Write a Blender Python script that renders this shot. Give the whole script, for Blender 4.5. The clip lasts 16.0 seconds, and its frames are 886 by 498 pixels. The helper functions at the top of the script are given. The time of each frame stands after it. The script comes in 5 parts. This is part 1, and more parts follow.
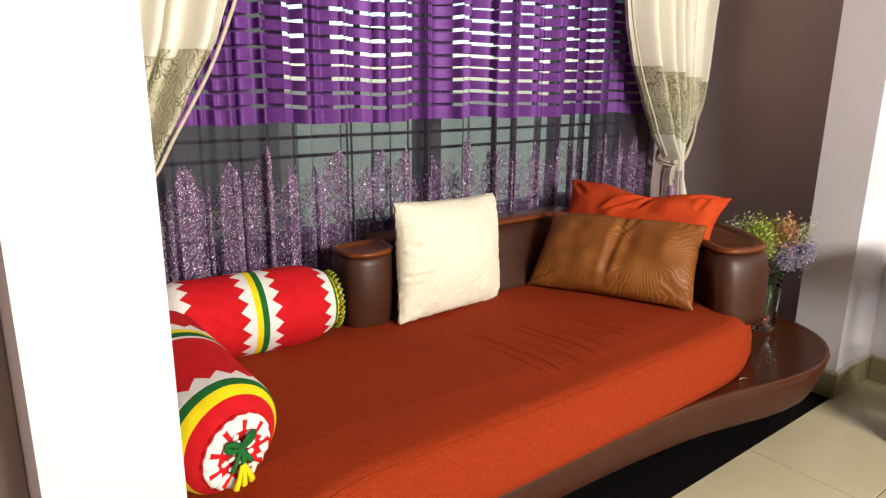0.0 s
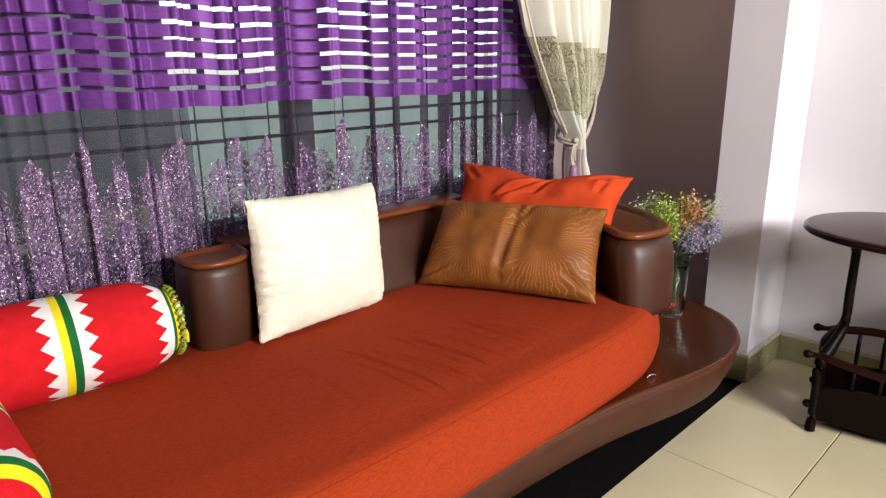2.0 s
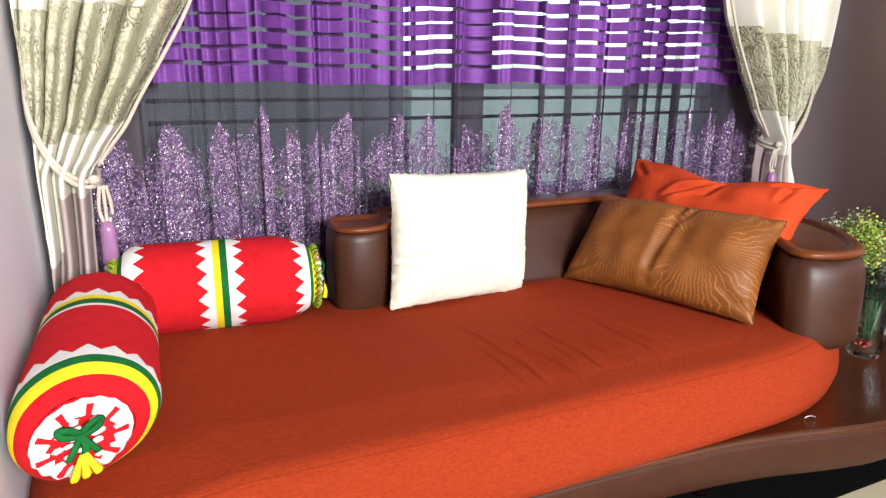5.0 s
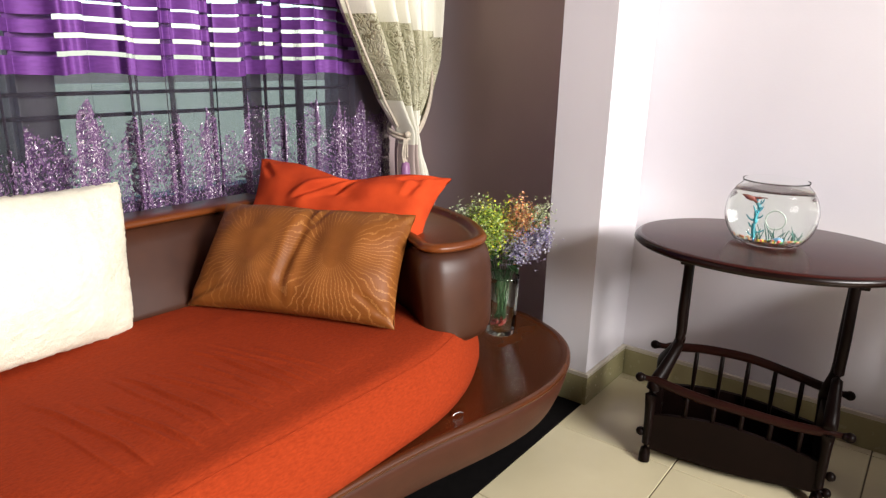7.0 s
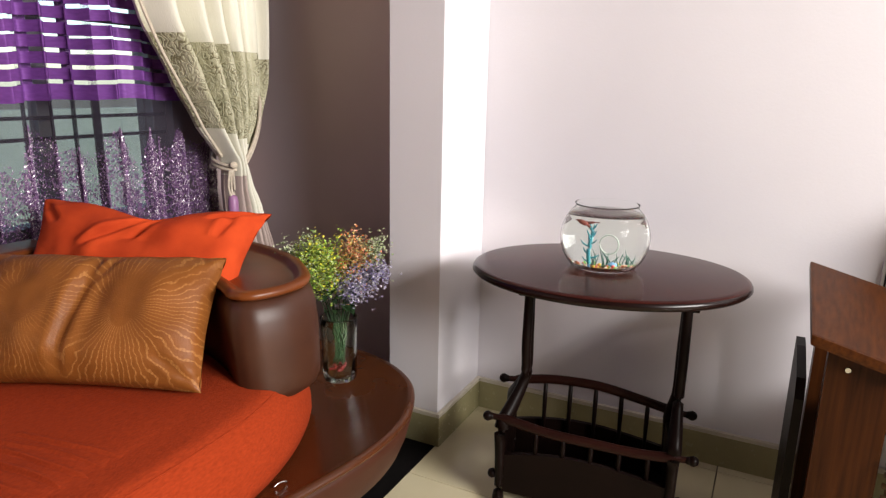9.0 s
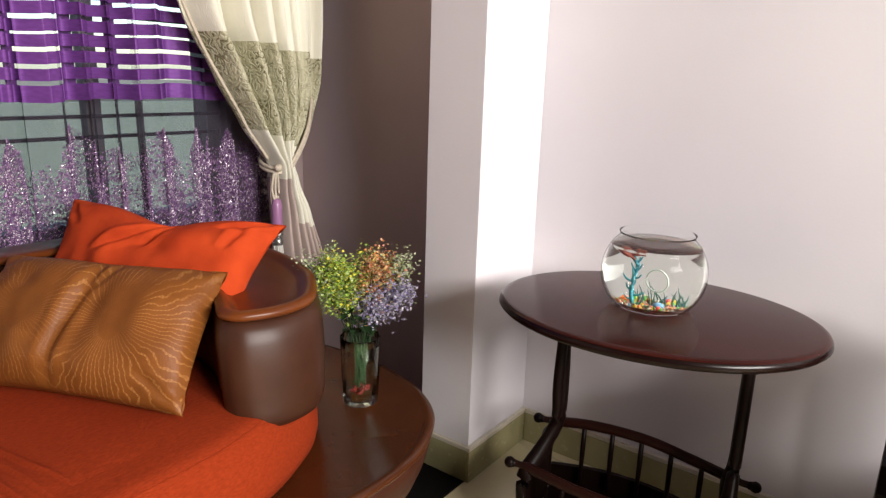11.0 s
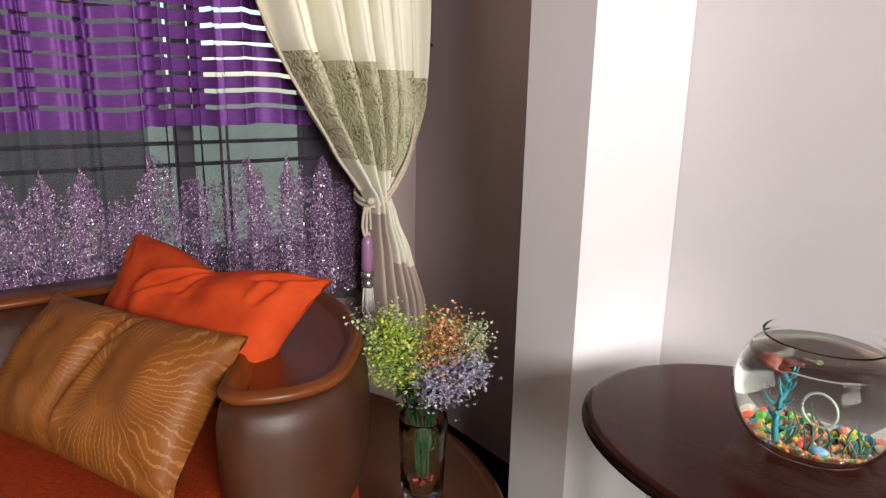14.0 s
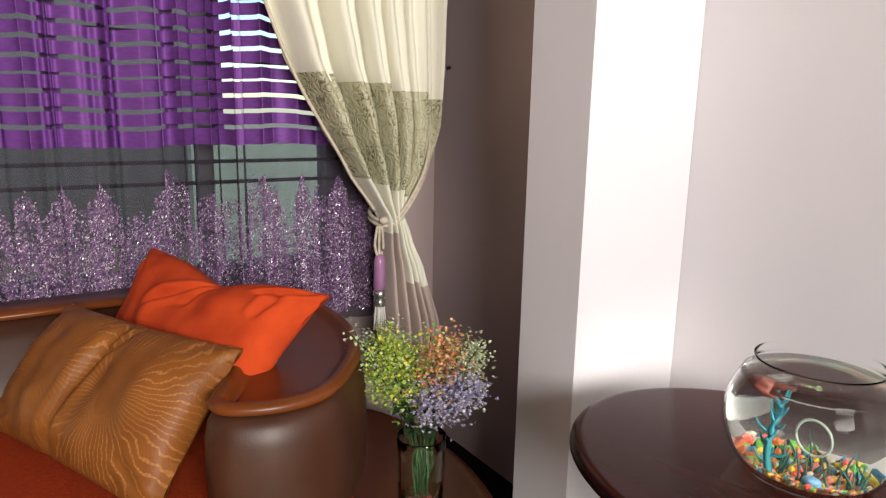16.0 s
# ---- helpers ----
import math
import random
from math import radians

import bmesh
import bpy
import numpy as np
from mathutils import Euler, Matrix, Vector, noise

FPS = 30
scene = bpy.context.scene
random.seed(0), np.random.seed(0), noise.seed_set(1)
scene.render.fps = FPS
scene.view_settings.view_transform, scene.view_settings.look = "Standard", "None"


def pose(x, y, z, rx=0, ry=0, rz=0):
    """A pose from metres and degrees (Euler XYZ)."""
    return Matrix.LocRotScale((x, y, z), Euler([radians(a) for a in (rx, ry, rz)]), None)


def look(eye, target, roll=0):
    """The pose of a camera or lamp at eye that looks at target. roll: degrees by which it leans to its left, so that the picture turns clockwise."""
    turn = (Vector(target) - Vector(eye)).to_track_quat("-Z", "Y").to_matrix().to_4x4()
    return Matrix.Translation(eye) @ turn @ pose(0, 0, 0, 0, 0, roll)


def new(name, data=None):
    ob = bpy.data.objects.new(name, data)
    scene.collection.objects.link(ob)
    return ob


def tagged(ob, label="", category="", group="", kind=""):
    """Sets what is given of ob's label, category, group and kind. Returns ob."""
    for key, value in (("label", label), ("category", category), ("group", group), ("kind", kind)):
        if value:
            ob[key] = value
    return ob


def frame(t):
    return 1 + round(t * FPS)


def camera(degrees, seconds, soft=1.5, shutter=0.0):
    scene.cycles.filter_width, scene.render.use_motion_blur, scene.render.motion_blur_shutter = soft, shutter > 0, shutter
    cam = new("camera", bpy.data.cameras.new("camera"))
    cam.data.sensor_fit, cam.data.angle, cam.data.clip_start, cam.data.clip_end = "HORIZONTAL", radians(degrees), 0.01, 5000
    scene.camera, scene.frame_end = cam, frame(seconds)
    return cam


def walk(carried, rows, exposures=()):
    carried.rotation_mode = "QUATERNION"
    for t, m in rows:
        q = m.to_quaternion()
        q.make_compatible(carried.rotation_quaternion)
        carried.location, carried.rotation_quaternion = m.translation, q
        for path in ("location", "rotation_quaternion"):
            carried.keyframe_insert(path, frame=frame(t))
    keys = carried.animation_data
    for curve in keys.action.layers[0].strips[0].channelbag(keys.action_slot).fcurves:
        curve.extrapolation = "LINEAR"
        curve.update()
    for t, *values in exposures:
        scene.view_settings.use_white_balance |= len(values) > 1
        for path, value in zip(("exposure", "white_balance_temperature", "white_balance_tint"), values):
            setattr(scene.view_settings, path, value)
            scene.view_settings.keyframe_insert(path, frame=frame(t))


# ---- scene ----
cam = camera(67.84, 16.0, soft=1.3)
# seconds, eye x y z, yaw, pitch, roll
PATH = [
    (0.0, 0.0755, 0.0366, 1.0565, -37.617, -14.310, -0.587),
    (0.5, 0.1442, 0.0605, 1.0549, -42.476, -13.565, -0.839),
    (1.0, 0.2407, 0.0814, 1.0551, -46.218, -13.076, 0.335),
    (1.5, 0.3067, 0.1090, 1.0437, -48.916, -13.542, 0.068),
    (2.0, 0.3304, 0.1361, 1.0307, -44.530, -15.677, 0.629),
    (2.5, 0.3652, 0.1335, 1.0265, -34.052, -15.010, -1.113),
    (3.0, 0.3993, 0.0928, 1.0299, -23.561, -15.657, -2.096),
    (5.5, 0.5345, 0.0253, 0.9978, -25.717, -16.322, -0.162),
    (6.0, 0.5958, 0.0527, 0.9972, -32.666, -17.103, -0.328),
    (6.5, 0.6741, 0.0950, 1.0051, -43.082, -15.681, -1.236),
    (7.0, 0.7448, 0.1244, 0.9948, -52.337, -16.112, -1.312),
    (7.5, 0.7788, 0.1489, 0.9796, -59.558, -16.296, -0.652),
    (8.0, 0.8117, 0.1559, 0.9766, -62.905, -14.756, -0.123),
    (8.5, 0.8513, 0.1411, 0.9814, -65.708, -14.761, 0.329),
    (9.0, 0.9282, 0.1016, 0.9940, -63.148, -13.893, -1.100),
    (11.5, 1.2511, 0.0175, 1.0371, -52.053, -14.228, -1.112),
    (12.0, 1.3411, 0.0753, 1.0539, -52.987, -12.937, -0.411),
    (12.5, 1.3810, 0.1300, 1.0340, -55.017, -13.066, 0.060),
    (13.0, 1.4275, 0.1403, 1.0303, -51.783, -13.906, -0.191),
    (13.5, 1.4961, 0.1193, 1.0329, -43.218, -13.510, -1.375),
    (14.0, 1.5506, 0.0936, 1.0408, -36.659, -13.771, -1.084),
    (14.5, 1.5770, 0.0744, 1.0338, -31.517, -12.451, -1.635),
    (15.0, 1.5775, 0.0505, 1.0269, -27.272, -11.797, -1.290),
    (15.5, 1.5871, 0.0343, 1.0254, -27.162, -11.403, -1.032),
    (16.0, 1.6154, 0.0473, 1.0270, -32.872, -11.607, -1.111),
]
walk(cam, [(t, pose(x, y, z, 90 + pitch, roll, yaw)) for t, x, y, z, yaw, pitch, roll in PATH],
     exposures=[(0.0, -0.22, 7000, 10), (0.7, -0.18, 6900, 10), (1.5, -0.08, 6600, 10), (3.0, 0.15, 6150, 10), (5.5, 0.34, 6050, 10), (6.2, 0.48, 6250, 10),
                (6.8, 0.22, 6450, 10), (7.3, 0.06, 6550, 10), (8.5, -0.06, 6600, 10), (11.5, -0.22, 6700, 10), (12.5, -0.44, 6650, 9), (13.5, -0.40, 6750, 8), (16.0, -0.36, 6750, 8)])

# ---- light ----
world = bpy.data.worlds.new("daylight")
scene.world = world
world.use_nodes = True
wn = world.node_tree.nodes
sky = wn.new("ShaderNodeTexSky")
sky.sky_type, sky.sun_disc = "NISHITA", False
sky.sun_elevation, sky.sun_rotation = radians(48), radians(200)
wn["Background"].inputs[1].default_value = 0.30
world.node_tree.links.new(sky.outputs[0], wn["Background"].inputs[0])

sun = new("sun", bpy.data.lights.new("sun", "SUN"))
sun.data.energy, sun.data.angle, sun.data.color = 4.0, radians(0.6), (1.0, 0.95, 0.88)
sun.matrix_world = look((0, 0, 0), (0.2, 0.9, -1.0))


def window_light(name, eye, target, w, h, watts, color):
    lamp = new(name, bpy.data.lights.new(name, "AREA"))
    lamp.data.shape, lamp.data.size, lamp.data.size_y = "RECTANGLE", w, h
    lamp.data.energy, lamp.data.color = watts, color
    lamp.matrix_world = look(eye, target)
    return lamp


# the high balcony window behind the camera
window_light("balcony_daylight", (1.15, -2.58, 1.79), (1.15, 0.0, 1.5), 1.6, 0.86, 262, (1.0, 0.975, 0.95))

# ---- materials ----
def mat(name, color, rough=0.6, second=None, scale=8.0, detail=4.0, bump=0.0, bump_scale=60.0, metal=0.0, coat=0.0,
        sheen=0.0, spread=0.5, stretch=(1, 1, 1), rough_var=0.08, spec=0.5):
    m = bpy.data.materials.new(name)
    m.use_nodes = True
    n, l = m.node_tree.nodes, m.node_tree.links
    b = n["Principled BSDF"]
    b.inputs["Roughness"].default_value = rough
    b.inputs["Metallic"].default_value = metal
    b.inputs["Coat Weight"].default_value = coat
    b.inputs["Coat Roughness"].default_value = 0.12
    b.inputs["Sheen Weight"].default_value = sheen
    b.inputs["Specular IOR Level"].default_value = spec
    co = n.new("ShaderNodeTexCoord")
    mp = n.new("ShaderNodeMapping")
    mp.inputs["Scale"].default_value = stretch
    l.new(co.outputs["Object"], mp.inputs["Vector"])
    if second is None:
        second = tuple(c * 0.8 for c in color)
    t = n.new("ShaderNodeTexNoise")
    t.inputs["Scale"].default_value, t.inputs["Detail"].default_value = scale, detail
    l.new(mp.outputs[0], t.inputs["Vector"])
    r = n.new("ShaderNodeValToRGB")
    r.color_ramp.elements[0].position, r.color_ramp.elements[1].position = 0.5 - spread / 2, 0.5 + spread / 2
    r.color_ramp.elements[0].color, r.color_ramp.elements[1].color = (*second, 1), (*color, 1)
    l.new(t.outputs["Fac"], r.inputs["Fac"])
    l.new(r.outputs[0], b.inputs["Base Color"])
    g = n.new("ShaderNodeTexNoise")
    g.inputs["Scale"].default_value, g.inputs["Detail"].default_value = bump_scale, 5.0
    l.new(mp.outputs[0], g.inputs["Vector"])
    if rough_var:
        k = n.new("ShaderNodeMapRange")
        k.inputs["To Min"].default_value, k.inputs["To Max"].default_value = max(rough - rough_var, 0.02), min(rough + rough_var, 1)
        l.new(g.outputs["Fac"], k.inputs["Value"])
        l.new(k.outputs[0], b.inputs["Roughness"])
    if bump:
        u = n.new("ShaderNodeBump")
        u.inputs["Strength"].default_value, u.inputs["Distance"].default_value = bump, 0.004
        l.new(g.outputs["Fac"], u.inputs["Height"])
        l.new(u.outputs[0], b.inputs["Normal"])
    return m


def island_mat(name, stops, rough=0.5, metal=0.0):
    """Colour varied piece by piece."""
    m = bpy.data.materials.new(name)
    m.use_nodes = True
    n, l = m.node_tree.nodes, m.node_tree.links
    b = n["Principled BSDF"]
    b.inputs["Roughness"].default_value, b.inputs["Metallic"].default_value = rough, metal
    g = n.new("ShaderNodeNewGeometry")
    r = n.new("ShaderNodeValToRGB")
    r.color_ramp.interpolation = "CONSTANT"
    e = r.color_ramp.elements
    while len(e) < len(stops):
        e.new(0.5)
    for i, c in enumerate(stops):
        e[i].position, e[i].color = i / len(stops), (*c, 1)
    l.new(g.outputs["Random Per Island"], r.inputs["Fac"])
    l.new(r.outputs[0], b.inputs["Base Color"])
    return m


def glass(name, color=(1, 1, 1), ior=1.45, rough=0.0):
    m = bpy.data.materials.new(name)
    m.use_nodes = True
    b = m.node_tree.nodes["Principled BSDF"]
    b.inputs["Base Color"].default_value = (*color, 1)
    b.inputs["Transmission Weight"].default_value, b.inputs["IOR"].default_value = 1.0, ior
    b.inputs["Roughness"].default_value = rough
    return m


def sheer(name, color, clear, rough=0.5):
    """Thin cloth that lets part of the view through."""
    m = bpy.data.materials.new(name)
    m.use_nodes = True
    n, l = m.node_tree.nodes, m.node_tree.links
    n.remove(n["Principled BSDF"])
    d, t, s, x, y = (n.new("ShaderNode" + k) for k in ("BsdfDiffuse", "BsdfTranslucent", "BsdfTransparent", "MixShader", "MixShader"))
    co = n.new("ShaderNodeTexCoord")
    w = n.new("ShaderNodeTexNoise")
    w.inputs["Scale"].default_value = 90.0
    mx = n.new("ShaderNodeMixRGB")
    mx.inputs[1].default_value, mx.inputs[2].default_value = (*(c * 0.7 for c in color), 1), (*color, 1)
    l.new(co.outputs["Object"], w.inputs["Vector"])
    l.new(w.outputs["Fac"], mx.inputs[0])
    l.new(mx.outputs[0], d.inputs[0])
    l.new(mx.outputs[0], t.inputs[0])
    x.inputs[0].default_value, y.inputs[0].default_value = 0.4, clear
    l.new(d.outputs[0], x.inputs[1])
    l.new(t.outputs[0], x.inputs[2])
    l.new(x.outputs[0], y.inputs[1])
    l.new(s.outputs[0], y.inputs[2])
    l.new(y.outputs[0], n["Material Output"].inputs[0])
    return m


M = {}
M["wall"] = mat("lavender_wall_paint", (0.685, 0.652, 0.682), 0.6, (0.648, 0.615, 0.645), 3.0, bump=0.08, bump_scale=180)
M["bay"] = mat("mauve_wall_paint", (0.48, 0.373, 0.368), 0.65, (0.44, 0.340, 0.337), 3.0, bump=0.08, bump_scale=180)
# dark colour that holds down fill light from the unseen ceiling and rear walls
M["dim"] = mat("low_bounce_dark_mauve", (0.09, 0.068, 0.068), 0.7, (0.08, 0.06, 0.06), 3.0)
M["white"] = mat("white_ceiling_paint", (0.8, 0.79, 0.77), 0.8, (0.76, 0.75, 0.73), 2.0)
M["tile"] = mat("cream_floor_tile", (0.62, 0.55, 0.36), 0.16, (0.55, 0.48, 0.31), 5.0, bump=0.02, bump_scale=20, rough_var=0.06)
M["grout"] = mat("dark_grout", (0.16, 0.13, 0.09), 0.9)
M["skirting"] = mat("olive_skirting_tile", (0.36, 0.32, 0.17), 0.25, (0.28, 0.25, 0.13), 9.0)
M["skirting_top"] = mat("cream_skirting_trim", (0.60, 0.54, 0.44), 0.3)
# near black, with the shade below the sofa put into the floor colour
M["black_floor"] = mat("under_sofa_shade_black", (0.004, 0.0035, 0.0035), 0.7, (0.007, 0.006, 0.006), 40, spec=0.08)
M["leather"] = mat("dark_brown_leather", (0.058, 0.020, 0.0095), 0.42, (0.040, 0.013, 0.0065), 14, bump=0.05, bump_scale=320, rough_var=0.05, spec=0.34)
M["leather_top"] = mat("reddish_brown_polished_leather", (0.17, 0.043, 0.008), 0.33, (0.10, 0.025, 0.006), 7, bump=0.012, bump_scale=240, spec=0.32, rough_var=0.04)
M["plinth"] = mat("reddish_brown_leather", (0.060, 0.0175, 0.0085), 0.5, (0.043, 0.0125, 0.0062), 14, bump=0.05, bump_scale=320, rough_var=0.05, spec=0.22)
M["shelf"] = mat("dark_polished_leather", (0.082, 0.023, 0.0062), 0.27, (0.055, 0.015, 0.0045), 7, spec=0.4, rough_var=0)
M["seat"] = mat("rust_red_chenille", (0.335, 0.039, 0.0085), 0.95, (0.23, 0.024, 0.005), 260, 5, bump=0.6, bump_scale=520, stretch=(0.4, 1, 1), spec=0.12, spread=0.5)
M["fur"] = mat("cream_white_fleece", (0.90, 0.86, 0.70), 1.0, (0.82, 0.77, 0.60), 90, 8, bump=0.9, bump_scale=420, sheen=0.0, spec=0.1)
M["velvet"] = mat("orange_velvet", (0.56, 0.062, 0.012), 0.9, (0.38, 0.034, 0.0065), 14, 8, bump=0.3, bump_scale=420, sheen=0.0, spec=0.2)
M["red"] = mat("crimson_cotton", (0.62, 0.012, 0.018), 0.9, (0.5, 0.008, 0.012), 40, bump=0.6, bump_scale=500, spec=0.15)
M["cotton"] = mat("white_cotton", (0.82, 0.79, 0.74), 0.9, (0.72, 0.69, 0.64), 40, bump=0.6, bump_scale=500, spec=0.15)
M["yellow"] = mat("yellow_ribbon", (0.85, 0.68, 0.015), 0.8, (0.7, 0.55, 0.01), 40, bump=0.4, bump_scale=400, spec=0.2)
M["green"] = mat("green_ribbon", (0.008, 0.13, 0.025), 0.8, (0.005, 0.09, 0.018), 40, bump=0.4, bump_scale=400, spec=0.2)
M["lime_trim"] = mat("lime_yellow_trim", (0.42, 0.44, 0.03), 0.85, (0.08, 0.20, 0.02), 90, bump=0.5, bump_scale=400, spec=0.15)
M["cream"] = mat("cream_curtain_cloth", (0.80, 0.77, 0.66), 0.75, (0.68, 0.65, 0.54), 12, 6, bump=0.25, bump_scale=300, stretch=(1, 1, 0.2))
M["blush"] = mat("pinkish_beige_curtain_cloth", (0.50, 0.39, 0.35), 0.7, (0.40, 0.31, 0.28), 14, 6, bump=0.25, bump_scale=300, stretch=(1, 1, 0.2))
M["cord"] = mat("beige_tie_cord", (0.62, 0.53, 0.42), 0.6, (0.45, 0.38, 0.30), 90)
M["tassel"] = mat("violet_satin_tassel", (0.40, 0.20, 0.36), 0.3, (0.24, 0.10, 0.22), 60, stretch=(1, 1, 0.1))
M["silver"] = mat("silver_beads", (0.7, 0.68, 0.65), 0.25, metal=0.9)
M["mahogany"] = mat("dark_mahogany_varnish", (0.044, 0.0078, 0.0052), 0.16, (0.022, 0.0042, 0.003), 10, 6, bump=0.03, bump_scale=90, spec=0.13, stretch=(3, 0.4, 3), rough_var=0.05)
M["ebony"] = mat("near_black_wood", (0.006, 0.0024, 0.0018), 0.42, (0.004, 0.0017, 0.0013), 20, spec=0.09)
M["rail"] = mat("dark_mahogany_wood", (0.020, 0.0050, 0.0034), 0.3, (0.010, 0.003, 0.0022), 12, spec=0.12, stretch=(3, 0.4, 3))
M["ebony_gloss"] = mat("near_black_varnish", (0.010, 0.003, 0.0022), 0.26, (0.006, 0.002, 0.0016), 20, spec=0.22, rough_var=0.03)
M["oak"] = mat("varnished_orange_wood", (0.085, 0.024, 0.004), 0.38, (0.024, 0.006, 0.0015), 9, 8, bump=0.12, bump_scale=80, spec=0.12, stretch=(0.6, 14, 14), spread=0.6)
M["oak_up"] = mat("varnished_orange_wood_upright", (0.055, 0.015, 0.0028), 0.4, (0.016, 0.004, 0.001), 9, 8, bump=0.12, bump_scale=80, spec=0.12, stretch=(14, 14, 0.6), spread=0.6)
M["rattan"] = mat("tan_woven_rattan", (0.15, 0.085, 0.03), 0.5, (0.04, 0.022, 0.008), 60)
M["aluminium"] = mat("grey_window_frame", (0.28, 0.29, 0.29), 0.4, (0.22, 0.23, 0.23), 20, metal=0.2)
M["iron"] = mat("black_iron_grill", (0.012, 0.014, 0.014), 0.5)
M["plastic"] = mat("white_socket_plastic", (0.7, 0.68, 0.64), 0.3)
M["dark"] = mat("dark_plastic", (0.02, 0.02, 0.02), 0.4)


def satin(name, color, gloss, rough):
    """Shiny woven cloth: dull thread under a tinted gloss."""
    m = mat(name, color, 0.7, tuple(c * 0.7 for c in color), 40, bump=0.15, bump_scale=300, stretch=(1, 1, 4), spec=0.0)
    n, l = m.node_tree.nodes, m.node_tree.links
    g, x = n.new("ShaderNodeBsdfGlossy"), n.new("ShaderNodeMixShader")
    g.inputs["Color"].default_value = (*gloss, 1)
    g.inputs["Roughness"].default_value = rough
    x.inputs[0].default_value = 0.06
    l.new(n["Principled BSDF"].outputs[0], x.inputs[1])
    l.new(g.outputs[0], x.inputs[2])
    l.new(x.outputs[0], n["Material Output"].inputs[0])
    return m


M["purple"] = satin("purple_satin_band", (0.175, 0.058, 0.268), (0.40, 0.20, 0.54), 0.46)
M["gap"] = sheer("clear_voile", (0.30, 0.22, 0.34), 0.86)
M["organza"] = sheer("grey_violet_organza", (0.095, 0.080, 0.108), 0.34)


def brocade():
    """Olive cloth with raised, crinkled leaf lines woven in."""
    m = mat("olive_brocade", (0.56, 0.53, 0.38), 0.5, (0.40, 0.375, 0.245), 30, 6, spread=0.5, stretch=(1, 1, 0.7))
    n, l = m.node_tree.nodes, m.node_tree.links
    b = n["Principled BSDF"]
    co = n.new("ShaderNodeTexCoord")
    w = n.new("ShaderNodeTexWave")
    w.wave_type, w.bands_direction = "BANDS", "DIAGONAL"
    w.inputs["Scale"].default_value, w.inputs["Distortion"].default_value = 17.0, 22.0
    w.inputs["Detail"].default_value, w.inputs["Detail Scale"].default_value = 3.0, 1.6
    l.new(co.outputs["Object"], w.inputs["Vector"])
    patch = n.new("ShaderNodeTexNoise")
    patch.inputs["Scale"].default_value = 13.0
    l.new(co.outputs["Object"], patch.inputs["Vector"])
    on = n.new("ShaderNodeMapRange")
    on.inputs["From Min"].default_value, on.inputs["From Max"].default_value = 0.42, 0.56
    l.new(patch.outputs["Fac"], on.inputs["Value"])
    line = n.new("ShaderNodeMapRange")
    line.inputs["From Min"].default_value, line.inputs["From Max"].default_value = 0.28, 0.10
    l.new(w.outputs["Fac"], line.inputs["Value"])
    k = n.new("ShaderNodeMath")
    k.operation = "MULTIPLY"
    l.new(line.outputs[0], k.inputs[0])
    l.new(on.outputs[0], k.inputs[1])
    mx = n.new("ShaderNodeMixRGB")
    mx.inputs[2].default_value = (0.20, 0.18, 0.10, 1)
    l.new(k.outputs[0], mx.inputs[0])
    l.new(b.inputs["Base Color"].links[0].from_socket, mx.inputs[1])
    l.new(mx.outputs[0], b.inputs["Base Color"])
    u = n.new("ShaderNodeBump")
    u.inputs["Strength"].default_value, u.inputs["Distance"].default_value = 0.6, 0.004
    l.new(w.outputs["Fac"], u.inputs["Height"])
    l.new(u.outputs[0], b.inputs["Normal"])
    return m


M["brocade"] = brocade()
# violet sequins; the near white stops put their glints into the colour
M["flake"] = island_mat("sequin_embroidery", [(0.09, 0.03, 0.12), (0.13, 0.05, 0.17), (0.85, 0.80, 0.83), (0.10, 0.04, 0.14), (0.42, 0.30, 0.42), (0.15, 0.06, 0.19), (0.9, 0.85, 0.86), (0.20, 0.10, 0.23)], 0.3, 0.3)
M["thread"] = island_mat("violet_thread", [(0.085, 0.033, 0.11), (0.14, 0.062, 0.165), (0.21, 0.115, 0.225), (0.055, 0.022, 0.075), (0.27, 0.165, 0.27)], 0.6)
M["pane"] = glass("window_glass", (0.93, 1.0, 0.97), 1.0)
M["bowl"] = glass("clear_bowl_glass", (0.99, 1.0, 0.99), 1.09)
M["water"] = glass("water", (0.93, 0.97, 0.93), 1.33)
M["pebble"] = island_mat("coloured_gravel", [(0.55, 0.07, 0.05), (0.55, 0.36, 0.03), (0.60, 0.20, 0.16), (0.06, 0.18, 0.28), (0.45, 0.38, 0.30), (0.52, 0.38, 0.05), (0.10, 0.30, 0.06), (0.42, 0.10, 0.03), (0.10, 0.07, 0.05)], 0.35)
M["coral"] = mat("teal_coral", (0.015, 0.22, 0.25), 0.5, (0.008, 0.09, 0.13), 60, bump=0.5)
M["weed"] = mat("dark_green_weed", (0.03, 0.13, 0.10), 0.5, (0.02, 0.07, 0.06), 60)
M["drift"] = mat("red_brown_driftwood", (0.22, 0.04, 0.02), 0.6, (0.08, 0.015, 0.01), 50)
M["bluestone"] = mat("pale_blue_stone", (0.16, 0.33, 0.52), 0.4, (0.10, 0.22, 0.40), 40)
M["pale"] = mat("pale_ring_ornament", (0.36, 0.42, 0.37), 0.35)
M["vase"] = glass("ribbed_vase_glass", (0.85, 0.95, 0.88), 1.45, 0.03)
M["stem"] = mat("dark_green_stems", (0.018, 0.05, 0.012), 0.6)
M["lime"] = island_mat("lime_leaves", [(0.40, 0.55, 0.08), (0.28, 0.44, 0.06), (0.55, 0.64, 0.16), (0.70, 0.64, 0.06), (0.52, 0.60, 0.30), (0.14, 0.26, 0.04)], 0.6)
